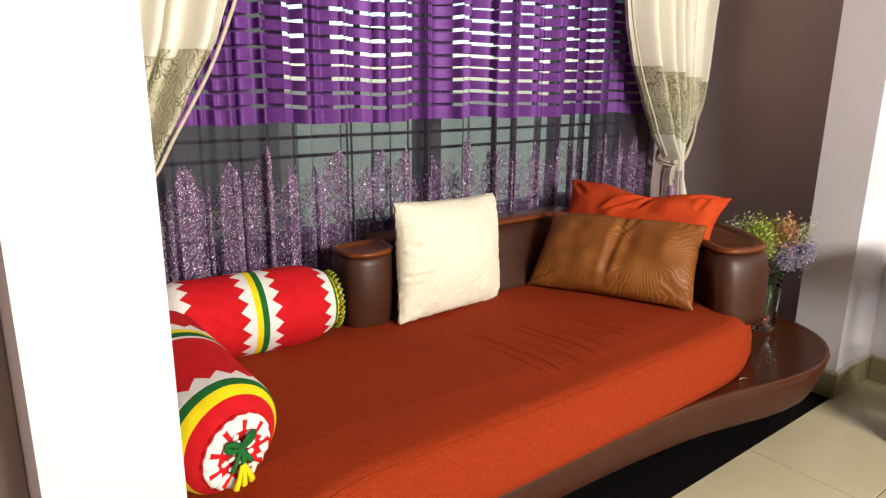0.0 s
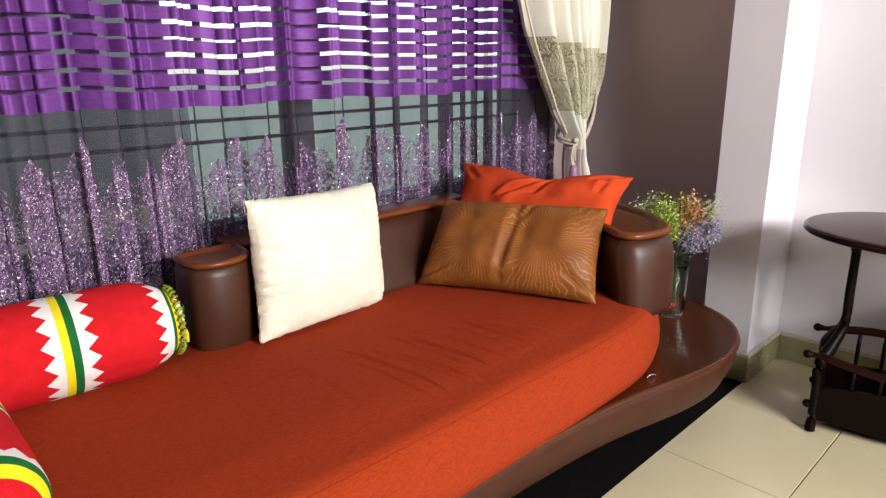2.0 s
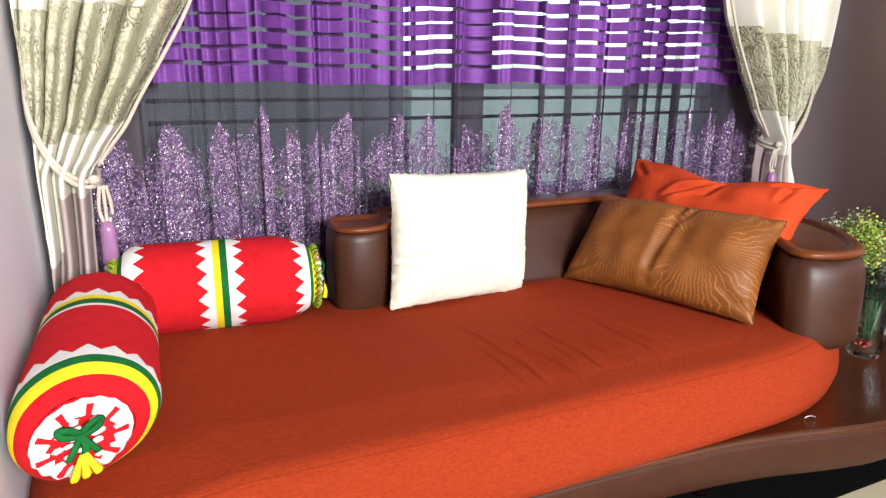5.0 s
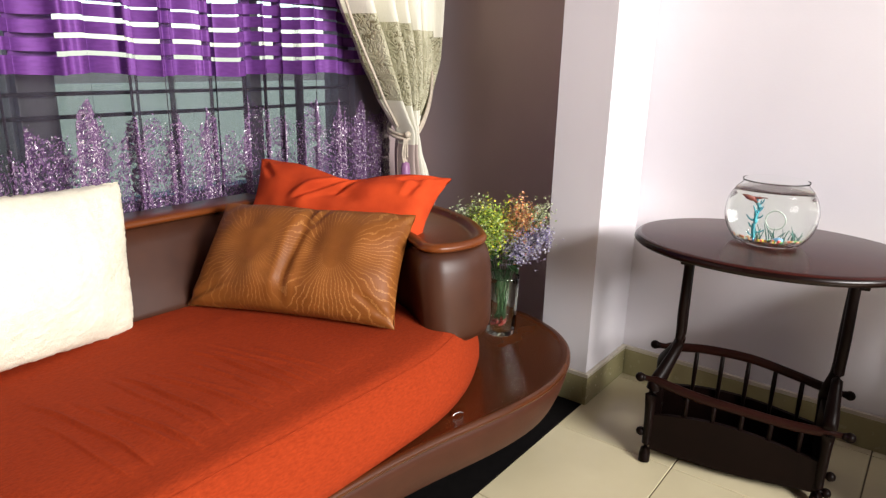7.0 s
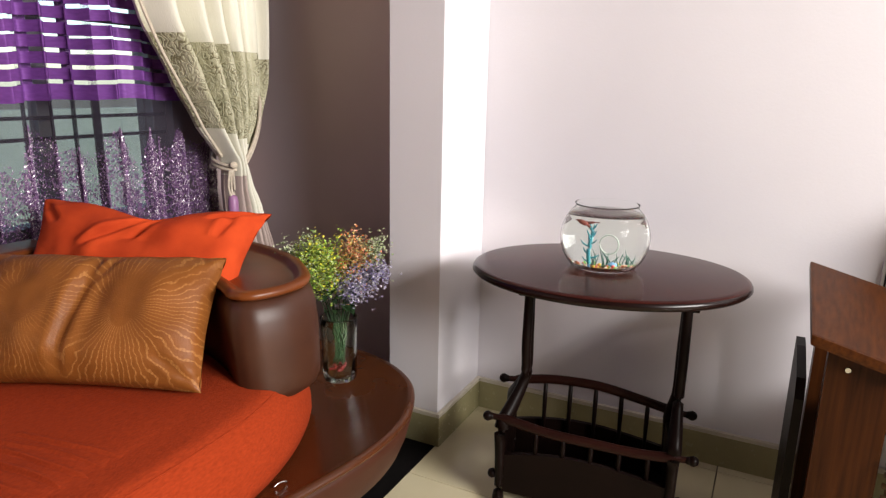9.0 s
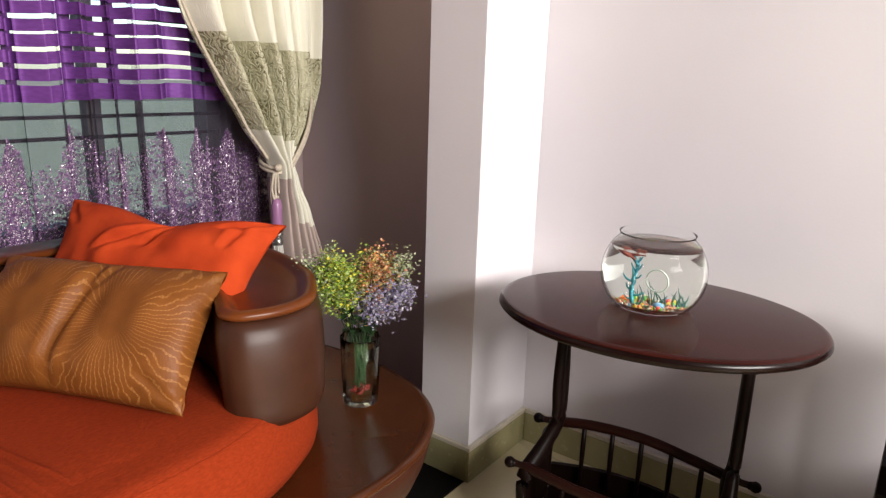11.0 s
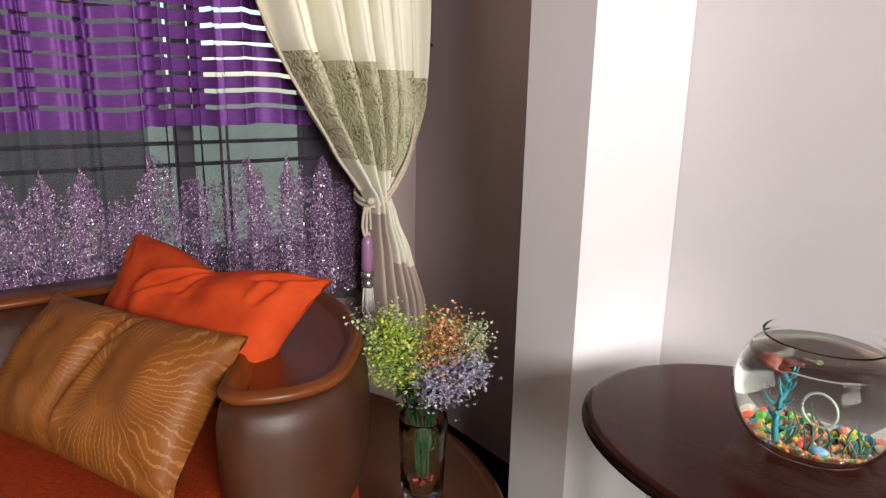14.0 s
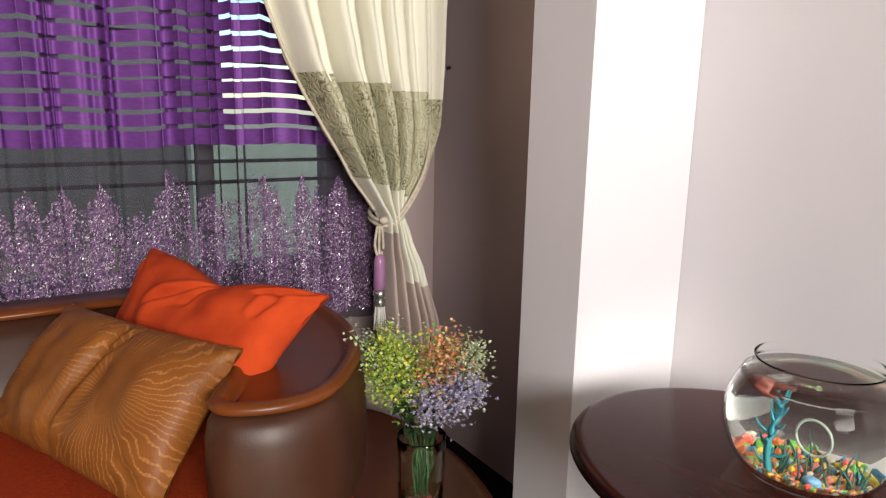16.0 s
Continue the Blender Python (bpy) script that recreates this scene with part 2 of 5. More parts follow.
M["pale_green"] = island_mat("pale_green_leaves", [(0.54, 0.58, 0.38), (0.42, 0.48, 0.27), (0.66, 0.66, 0.52), (0.26, 0.34, 0.15)], 0.6)
M["violet"] = island_mat("violet_blossoms", [(0.34, 0.30, 0.46), (0.46, 0.43, 0.54), (0.58, 0.55, 0.6), (0.24, 0.2, 0.38)], 0.6)
M["orange"] = island_mat("orange_blossoms", [(0.65, 0.22, 0.06), (0.7, 0.4, 0.22), (0.6, 0.45, 0.12), (0.75, 0.28, 0.2), (0.4, 0.36, 0.2)], 0.6)
M["redstone"] = mat("red_stones", (0.16, 0.012, 0.010), 0.3)
M["facade"] = mat("grey_plaster_facade", (0.10, 0.104, 0.104), 0.9, (0.08, 0.084, 0.084), 0.6)
M["garden_wall"] = mat("pale_green_garden_wall", (0.46, 0.54, 0.48), 0.9, (0.38, 0.46, 0.40), 1.5)
M["ground"] = mat("bare_ground", (0.22, 0.2, 0.16), 0.95, (0.15, 0.14, 0.1), 0.8)


def brown_print():
    """Brown satin with stitched lines that fan out from two centres."""
    m = mat("brown_satin_fan_print", (0.235, 0.078, 0.016), 0.46, (0.17, 0.054, 0.0105), 20, spec=0.2, bump=0.2, bump_scale=300)
    n, l = m.node_tree.nodes, m.node_tree.links
    b = n["Principled BSDF"]
    co = n.new("ShaderNodeTexCoord")
    sp = n.new("ShaderNodeSeparateXYZ")
    l.new(co.outputs["Object"], sp.inputs[0])

    def op(kind, a, c=None):
        k = n.new("ShaderNodeMath")
        k.operation = kind
        for i, v in enumerate((a, c)):
            if v is None:
                continue
            if hasattr(v, "is_output"):
                l.new(v, k.inputs[i])
            else:
                k.inputs[i].default_value = v
        return k.outputs[0]
    x = op("SUBTRACT", op("ABSOLUTE", sp.outputs["X"]), 0.095)
    z = sp.outputs["Y"]
    ang = op("ARCTAN2", z, x)
    rad = op("SQRT", op("ADD", op("MULTIPLY", x, x), op("MULTIPLY", op("MULTIPLY", z, z), 0.4)))
    wob = n.new("ShaderNodeTexNoise")
    wob.inputs["Scale"].default_value, wob.inputs["Detail"].default_value = 19.0, 3.0
    l.new(co.outputs["Object"], wob.inputs["Vector"])
    fan = op("SINE", op("ADD", op("ADD", op("MULTIPLY", ang, 60.0), op("MULTIPLY", wob.outputs["Fac"], 21.0)), op("MULTIPLY", op("SINE", op("MULTIPLY", ang, 4.0)), op("MULTIPLY", rad, 42.0))))
    dash = op("SINE", op("MULTIPLY", rad, 1100.0))
    line = op("MULTIPLY", op("GREATER_THAN", fan, 0.74), op("GREATER_THAN", rad, 0.022))
    line = op("MULTIPLY", line, op("ADD", 0.65, op("MULTIPLY", dash, 0.2)))
    spot = n.new("ShaderNodeTexNoise")
    spot.inputs["Scale"].default_value, spot.inputs["Detail"].default_value = 11.0, 3.0
    l.new(co.outputs["Object"], spot.inputs["Vector"])
    on = n.new("ShaderNodeMapRange")
    on.inputs["From Min"].default_value, on.inputs["From Max"].default_value, on.inputs["To Min"].default_value = 0.40, 0.58, 0.12
    l.new(spot.outputs["Fac"], on.inputs["Value"])
    line = op("MULTIPLY", line, on.outputs[0])
    mx = n.new("ShaderNodeMixRGB")
    old = b.inputs["Base Color"].links[0].from_socket
    l.new(line, mx.inputs[0])
    l.new(old, mx.inputs[1])
    mx.inputs[2].default_value = (0.36, 0.155, 0.045, 1)
    l.new(mx.outputs[0], b.inputs["Base Color"])
    return m


M["fan"] = brown_print()


# ---- mesh helpers ----
def link(name, bm, material, parent=None, label="", smooth=True):
    me = bpy.data.meshes.new(name)
    bmesh.ops.recalc_face_normals(bm, faces=bm.faces)
    for f in bm.faces:
        f.smooth = smooth
    bm.to_mesh(me)
    bm.free()
    for m in (material if isinstance(material, (list, tuple)) else [material]):
        me.materials.append(m)
    ob = new(name, me)
    if parent:
        ob.parent = parent
    if label:
        ob["label"] = label
    return ob


def part(name, bm, material, parent, label="", smooth=True):
    return link(name, bm, material, parent, label, smooth)


def empty(name, at, label, category, group="", kind=""):
    e = new(name)
    e.location = at
    e.empty_display_size = 0.05
    return tagged(e, label, category, group, kind)


def box(bm, lo, hi, bevel=0.0, seg=2, m=None):
    g = bmesh.ops.create_cube(bm, size=1)
    vs = g["verts"]
    for v in vs:
        v.co = Vector([lo[i] + (v.co[i] + 0.5) * (hi[i] - lo[i]) for i in range(3)])
    if bevel:
        es = list({e for v in vs for e in v.link_edges})
        r = bmesh.ops.bevel(bm, geom=es, offset=bevel, segments=seg, affect="EDGES", profile=0.7)
        vs = list({v for f in r["faces"] for v in f.verts} | {v for v in vs if v.is_valid})
    if m is not None:
        bmesh.ops.transform(bm, matrix=m, verts=[v for v in vs if v.is_valid])
    return bm


def a_box(lo, hi, bevel=0.0, seg=2, m=None):
    return box(bmesh.new(), lo, hi, bevel, seg, m)


def rings(bm, loops, closed=True, cap=(False, False)):
    """Skin of quads over loops of places."""
    vs = [[bm.verts.new(p) for p in lp] for lp in loops]
    k = len(vs[0])
    for a, b in zip(vs, vs[1:]):
        for i in range(k if closed else k - 1):
            j = (i + 1) % k
            bm.faces.new((a[i], a[j], b[j], b[i]))
    if cap[0]:
        bm.faces.new(vs[0][::-1])
    if cap[1]:
        bm.faces.new(vs[-1])
    return vs


def lathe(bm, profile, seg=24, at=(0, 0, 0), cap=(True, True)):
    loops = [[Vector((at[0] + r * math.cos(2 * math.pi * i / seg), at[1] + r * math.sin(2 * math.pi * i / seg), at[2] + z)) for i in range(seg)] for r, z in profile]
    rings(bm, loops, True, cap)
    return bm


def spline(points, per=6, closed=False):
    """Smooth line through points."""
    p = [Vector(q) for q in points]
    out, k = [], len(p)
    for i in range(k if closed else k - 1):
        if closed:
            a, b, c, d = p[i - 1], p[i], p[(i + 1) % k], p[(i + 2) % k]
        else:
            a, b, c, d = p[max(i - 1, 0)], p[i], p[i + 1], p[min(i + 2, k - 1)]
        for j in range(per):
            t = j / per
            out.append(0.5 * (2 * b + (c - a) * t + (2 * a - 5 * b + 4 * c - d) * t * t + (3 * b - a - 3 * c + d) * t ** 3))
    if not closed:
        out.append(p[-1])
    return out


def tube(bm, points, radius, seg=8, flat=(1.0, 1.0)):
    """A rod along points; radius may be a list."""
    p = [Vector(q) for q in points]
    rad = radius if isinstance(radius, (list, tuple)) else [radius] * len(p)
    loops = []
    for i, q in enumerate(p):
        d = (p[min(i + 1, len(p) - 1)] - p[max(i - 1, 0)]).normalized()
        s = d.cross(Vector((0, 0, 1)))
        if s.length < 0.2:
            s = d.cross(Vector((1, 0, 0)))
        s.normalize()
        u = s.cross(d)
        loops.append([q + rad[i] * (s * math.cos(a) * flat[0] + u * math.sin(a) * flat[1]) for a in (2 * math.pi * j / seg for j in range(seg))])
    rings(bm, loops, True, (True, True))
    return bm


def ball(bm, at, r, sub=1, squash=(1, 1, 1)):
    g = bmesh.ops.create_icosphere(bm, subdivisions=sub, radius=1)
    for v in g["verts"]:
        v.co = Vector((at[0] + v.co.x * r * squash[0], at[1] + v.co.y * r * squash[1], at[2] + v.co.z * r * squash[2]))
    return g["verts"]


def inset(outline, d):
    """The closed plan outline moved inwards by d (counter-clockwise outline)."""
    k, out = len(outline), []
    for i in range(k):
        t = (outline[(i + 1) % k] - outline[i - 1])
        n = Vector((-t.y, t.x, 0)).normalized()
        out.append(outline[i] + n * d)
    return out


def slab(bm, outline, levels):
    """A closed body over a plan outline: levels of (height, inset)."""
    loops = [[Vector((p.x, p.y, z)) for p in inset(outline, d)] for z, d in levels]
    rings(bm, loops, True, (True, True))
    return bm


# ---- structure ----
H = 2.75


def structure(name, lo, hi, material, label, category, m=None):
    return tagged(link(name, a_box(lo, hi), material, smooth=False), label, category, kind="structure")


def build_structure():
    structure("floor", (-2.6, -2.75, -0.12), (2.9, 0.868, -0.006), M["grout"], "grey screed and grout under the floor tiles", "floor")
    # floor under the sofa, its shade given as black colour
    structure("bay_floor", (-0.2, 0.869, -0.12), (2.9, 2.0, 0.0), M["black_floor"], "bay floor coloured black for the shade under the sofa", "floor")
    structure("ceiling", (-2.75, -2.9, H), (2.9, 2.0, H + 0.12), M["dim"], "unseen ceiling, coloured dark mauve to cut bounce light", "ceiling")
    structure("wall_east", (2.72, -2.75, 0), (2.88, 1.0, H), M["wall"], "pale lavender painted wall beside the table", "wall")
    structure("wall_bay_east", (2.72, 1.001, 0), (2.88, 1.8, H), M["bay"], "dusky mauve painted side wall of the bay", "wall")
    structure("pillar_east", (2.44, 0.866, 0), (2.719, 1.022, H), M["wall"], "pale lavender painted pillar at the bay corner", "pillar")
    structure("pillar_west", (0.12, 0.866, 0), (0.283, 1.8, H), M["wall"], "pale lavender painted pier at the bay corner", "pillar")
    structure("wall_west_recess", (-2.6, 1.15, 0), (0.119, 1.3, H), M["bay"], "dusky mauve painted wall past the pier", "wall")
    structure("wall_west", (-2.75, -2.75, 0), (-2.6, 1.3, H), M["dim"], "unseen wall, coloured dark mauve to cut bounce light", "wall")
    # window wall of the bay, open from sill to head
    x0, x1, z0, z1 = 0.5, 2.42, 0.56, 2.2
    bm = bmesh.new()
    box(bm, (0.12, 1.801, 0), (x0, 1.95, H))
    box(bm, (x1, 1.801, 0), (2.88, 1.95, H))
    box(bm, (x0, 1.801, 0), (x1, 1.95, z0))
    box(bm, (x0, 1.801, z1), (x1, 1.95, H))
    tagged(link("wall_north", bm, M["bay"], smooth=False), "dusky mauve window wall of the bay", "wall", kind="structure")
    # balcony wall behind, open for the wide window
    bx0, bx1, bz0, bz1 = 0.31, 1.99, 1.30, 2.28
    bm = bmesh.new()
    box(bm, (-2.75, -2.75, 0), (bx0, -2.6, H))
    box(bm, (bx1, -2.75, 0), (2.72, -2.6, H))
    box(bm, (bx0, -2.75, 0), (bx1, -2.6, bz0))
    box(bm, (bx0, -2.75, bz1), (bx1, -2.6, H))
    tagged(link("wall_south", bm, M["dim"], smooth=False), "unseen wall with a wide window, coloured dark to cut bounce light", "wall", kind="structure")
    # skirting: olive tile with a cream top strip
    for name, lo, hi in (("baseboard_east", (2.708, -2.6, 0), (2.7195, 0.853, 0.088)),
                         ("baseboard_pillar_front", (2.428, 0.854, 0), (2.7195, 0.8655, 0.088)),
                         ("baseboard_pillar_side", (2.428, 0.866, 0), (2.4395, 1.022, 0.088))):
        b = tagged(link(name, a_box(lo, hi, 0.002), M["skirting"], smooth=False), "glossy olive beige tile skirting along the wall", "skirting", kind="structure")
        part("top_strip", a_box((lo[0], lo[1], 0.0885), (hi[0], hi[1], 0.1), 0.002), M["skirting_top"], b, "cream top strip", False)


def build_window():
    w = empty("window_1", (1.46, 1.86, 0.56), "grey framed sliding window with a black iron grill", "window", kind="structure")
    x0, x1, z0, z1 = 0.5, 2.42, 0.56, 2.2
    o = Vector((1.46, 1.86, 0.56))

    def add(name, lo, hi, m, lab="", bev=0.003):
        return part(name, a_box(Vector(lo) - o, Vector(hi) - o, bev), m, w, lab, False)
    add("head_frame", (x0, 1.83, z1 - 0.05), (x1, 1.90, z1), M["aluminium"])
    add("sill_frame", (x0, 1.83, z0), (x1, 1.90, z0 + 0.05), M["aluminium"])
    for x in (x0, x1 - 0.05):
        add("jamb_frame", (x, 1.83, z0 + 0.05), (x + 0.05, 1.90, z1 - 0.05), M["aluminium"])
    add("meeting_stile", (1.375, 1.84, z0 + 0.05), (1.46, 1.895, z1 - 0.05), M["aluminium"])
    add("sash_stile", (2.02, 1.845, z0 + 0.05), (2.06, 1.885, z1 - 0.05), M["aluminium"])
    for a, b in ((x0 + 0.05, 1.375), (1.46, 2.02), (2.06, x1 - 0.05)):
        p = add("pane", (a, 1.862, z0 + 0.05), (b, 1.868, z1 - 0.05), M["pane"], "clear glass", 0)
        p.visible_shadow = False
    for z in (0.84, 0.894, 1.15, 1.204, 1.46, 1.514, 1.77, 1.824, 2.06):
        add("grill_bar", (x0 + 0.02, 1.812, z - 0.005), (x1 - 0.02, 1.822, z + 0.005), M["iron"], "black iron bar", 0.002)
    sill = tagged(link("window_sill", a_box((0.5, 1.76, 0.53), (2.42, 1.80, 0.556), 0.006), M["dim"]), "dark painted sill under the bay window", "window sill", kind="structure")
    # balcony window
    w = empty("window_2", (1.15, -2.66, 1.30), "grey framed wide balcony window with clear panes", "window", kind="structure")
    o = Vector((1.15, -2.66, 1.30))
    add("head_frame", (0.31, -2.70, 2.23), (1.99, -2.63, 2.28), M["aluminium"])
    add("sill_frame", (0.31, -2.70, 1.30), (1.99, -2.63, 1.35), M["aluminium"])
    for x in (0.31, 1.125, 1.94):
        add("stile", (x, -2.69, 1.35), (x + 0.05, -2.64, 2.23), M["aluminium"])


def build_outside():
    g = bmesh.new()
    rings(g, [[(-60, -60, -0.5), (60, -60, -0.5)], [(-60, 90, -0.5), (60, 90, -0.5)]], False)
    tagged(link("ground", g, M["ground"]), "bare earth ground outside the house", "ground", kind="structure")
    # unseen slab, added only to stop sunlight entering the window behind the camera
    structure("sun_blocker", (-1.6, -4.3, 2.32), (2.9, -2.76, 2.42), M["white"], "unseen white slab added to keep sun out of the balcony window", "canopy")
    structure("garden_wall", (2.9, 6.0, -0.5), (14, 6.15, 0.72), M["garden_wall"], "pale green plastered garden wall outside", "wall")
    b = empty("neighbour_house", (-2, 8.0, -0.5), "grey plastered house wall outside the window", "house")
    part("wall", a_box((-5, 0, 0), (5.6, 3, 7), 0.02), M["facade"], b, "", False)
    part("roof", a_box((-5.2, -0.3, 7), (5.8, 3.3, 7.2), 0.02), M["facade"], b, "", False)


build_structure()
build_window()
build_outside()
# ---- curtains ----
SHEER_X0, SHEER_X1, SHEER_Y = 0.32, 2.5, 1.715


def cloth(x, z):
    """Place of the pleated sheer at cloth coordinate x and height z."""
    env = 0.62 + 0.38 * math.sin(7.0 * x + 0.6) * math.sin(2.9 * x + 1.0)
    ph = 68.0 * x + 3.2 * math.sin(6.1 * x) + 1.4 * math.sin(15.0 * x + 1.0) + 0.3 * z
    xx = x + 0.009 * env * math.sin(2 * ph + 0.5)
    y = SHEER_Y + 0.036 * env * math.sin(ph) + 0.004 * math.sin(150 * x + 2 * z)
    for c, w in ((1.43, 0.04), (0.74, 0.04), (1.80, 0.025), (1.14, 0.025), (0.52, 0.022), (0.63, 0.018), (0.90, 0.026), (1.02, 0.018), (1.29, 0.02), (1.57, 0.024), (1.69, 0.018), (1.93, 0.02), (2.08, 0.022)):
        q = (x - c) / w
        y += 0.024 * math.sin(q * 5.0) * math.exp(-q * q)
        xx += 0.3 * w * math.sin(q * 3.0) * math.exp(-q * q)
    return xx, y


FOLDS = ((0.43, 0.07), (0.56, 0.09), (0.70, 0.11), (0.83, 0.05), (0.955, 0.08), (1.08, 0.02), (1.19, 0.014), (1.38, 0.10), (1.70, 0.035), (1.81, 0.024), (1.94, 0.03), (2.05, 0.03))


def sheer_line(z, count=560, off=0.0, a=SHEER_X0, b=SHEER_X1):
    """One level of the sheer cloth."""
    out = []
    for i in range(count + 1):
        u = a + (b - a) * i / count
        x, y = cloth(u, z)
        out.append(Vector((x, y - off, z + 0.0035 * math.sin(9.0 * u + 1.2) + 0.0025 * math.sin(27.0 * u + 5.0 * z))))
    return out


def build_sheer():
    e = empty("sheer_curtain", (1.43, SHEER_Y, 0.45), "purple banded sheer curtain with sequinned organza hem", "curtain")
    inv = Matrix.Translation((-1.43, -SHEER_Y, -0.45))
    bm = bmesh.new()
    rings(bm, [sheer_line(0.45 + 0.49 * i / 10) for i in range(11)], False)
    bm.transform(inv)
    part("organza_hem", bm, M["organza"], e, "grey violet see-through hem")
    bm = bmesh.new()
    rings(bm, [sheer_line(0.941 + 1.33 * i / 12) for i in range(13)], False)
    bm.transform(inv)
    part("voile_ground", bm, M["gap"], e, "clear voile between the bands")
    # opaque bands, one strip each
    z, i = 0.94, 0
    rnd = random.Random(5)
    while z < 2.26:
        h = 0.0265 + rnd.uniform(-0.0015, 0.0015) + (0.012 if i == 0 else 0)
        bm = bmesh.new()
        rings(bm, [sheer_line(z, off=0.0015), sheer_line(z + h, off=0.0015)], False)
        bm.transform(inv)
        part("band", bm, M["purple"], e)
        z += h + (0.0105 if i % 5 != 3 else 0.006)
        i += 1
    # turned-in pleats behind the bands
    for c, w in FOLDS:
        bm = bmesh.new()
        rows = []
        for z in (0.945, 1.4, 1.85, 2.265):
            rows.append([Vector((c + w * (k / 8 - 0.5) + 0.004 * math.sin(z * 5 + c * 30), SHEER_Y + 0.040 + 0.010 * math.cos(math.pi * (k / 4 - 1)), z)) for k in range(9)])
        rings(bm, rows, False)
        bm.transform(inv)
        part("turned_pleat", bm, M["purple"], e)
    # sequin trees and rosettes on the hem
    rnd = random.Random(11)
    pitch, first = 0.113, 2.135
    for name, label, count, lo, hi, slim, tilt, off, m in (("embroidery_fill", "dull violet embroidery thread", 110000, 0.0020, 0.0050, 0.45, 0.25, 0.002, "thread"),
                                                           ("sequin_embroidery", "violet and silver sequins, near white ones coloured as glints", 54000, 0.0013, 0.0034, 0.32, 0.7, 0.0045, "flake")):
        vs, fs = [], []
        while len(fs) < count:
            x, z = rnd.uniform(SHEER_X0, SHEER_X1), 0.47 + 0.42 * rnd.random()
            k = round((x - first) / pitch)
            jit = 0.018 * math.sin(k * 2.7 + 0.4)
            u, top = abs(x - first - k * pitch - jit), (0.872 if k % 2 == 0 else 0.845) + 0.022 * math.sin(k * 1.9)
            # loose ground that thins out upwards
            edge = 0.80 + 0.03 * math.sin(x * 47) + 0.02 * math.sin(x * 113)
            keep = 0.80 * (0.65 + 0.35 * math.sin(x * 61) * math.sin(z * 57 + x * 9)) * min(1.0, max(0.0, (edge - z) / 0.06))
            # pointed bulbs with a dark outline and an oval heart
            t = min(max((top - z) / (top - 0.575), 0.0), 1.0)
            big = 1.0 if k % 2 == 0 else 0.8
            half = big * 0.066 * t ** 0.9 * (1.25 - t) * 1.9 * (0.82 + 0.18 * (((top - z) / 0.021) % 1.0))
            if 0.575 < z < top and u < half:
                keep = 0.15 if 0.86 * half < u and t > 0.25 else max(keep, 0.80 - 0.35 * u / half)
                heart = math.hypot(u / 0.016, (z - 0.69) / 0.034)
                if heart < 1.0:
                    keep = 0.95
                elif heart < 1.3:
                    keep = 0.15
            keep *= 0.66 + 0.34 * math.sin(x * 210 + 3 * math.sin(z * 80)) * math.sin(z * 160 + 2 * math.sin(x * 70))
            if rnd.random() > keep:
                continue
            px, py = cloth(x, z)
            size = rnd.uniform(lo, hi)
            t = rnd.gauss(1.1, 0.7)
            a = Vector((math.cos(t), rnd.uniform(-tilt, tilt), math.sin(t))) * size
            b = Vector((-math.sin(t), rnd.uniform(-tilt, tilt), math.cos(t))) * size * slim
            o = Vector((px - 1.43, py - off - SHEER_Y, z - 0.45))
            k = len(vs)
            vs += [o + a, o + b, o - a, o - b]
            fs.append((k, k + 1, k + 2, k + 3))
        me = bpy.data.meshes.new(name)
        me.from_pydata(vs, [], fs)
        me.materials.append(M[m])
        f = new(name, me)
        f.parent = e
        tagged(f, label, kind="stuff")
    bm = tube(bmesh.new(), [(0.3, 1.735, 2.29), (2.70, 1.735, 2.29)], 0.011, 12)
    for x in (0.3, 2.7):
        ball(bm, (x, 1.735, 2.29), 0.018, 2)
    rod = tagged(link("curtain_rod", bm, M["aluminium"]), "grey metal curtain rod above the bay window", "curtain rod")


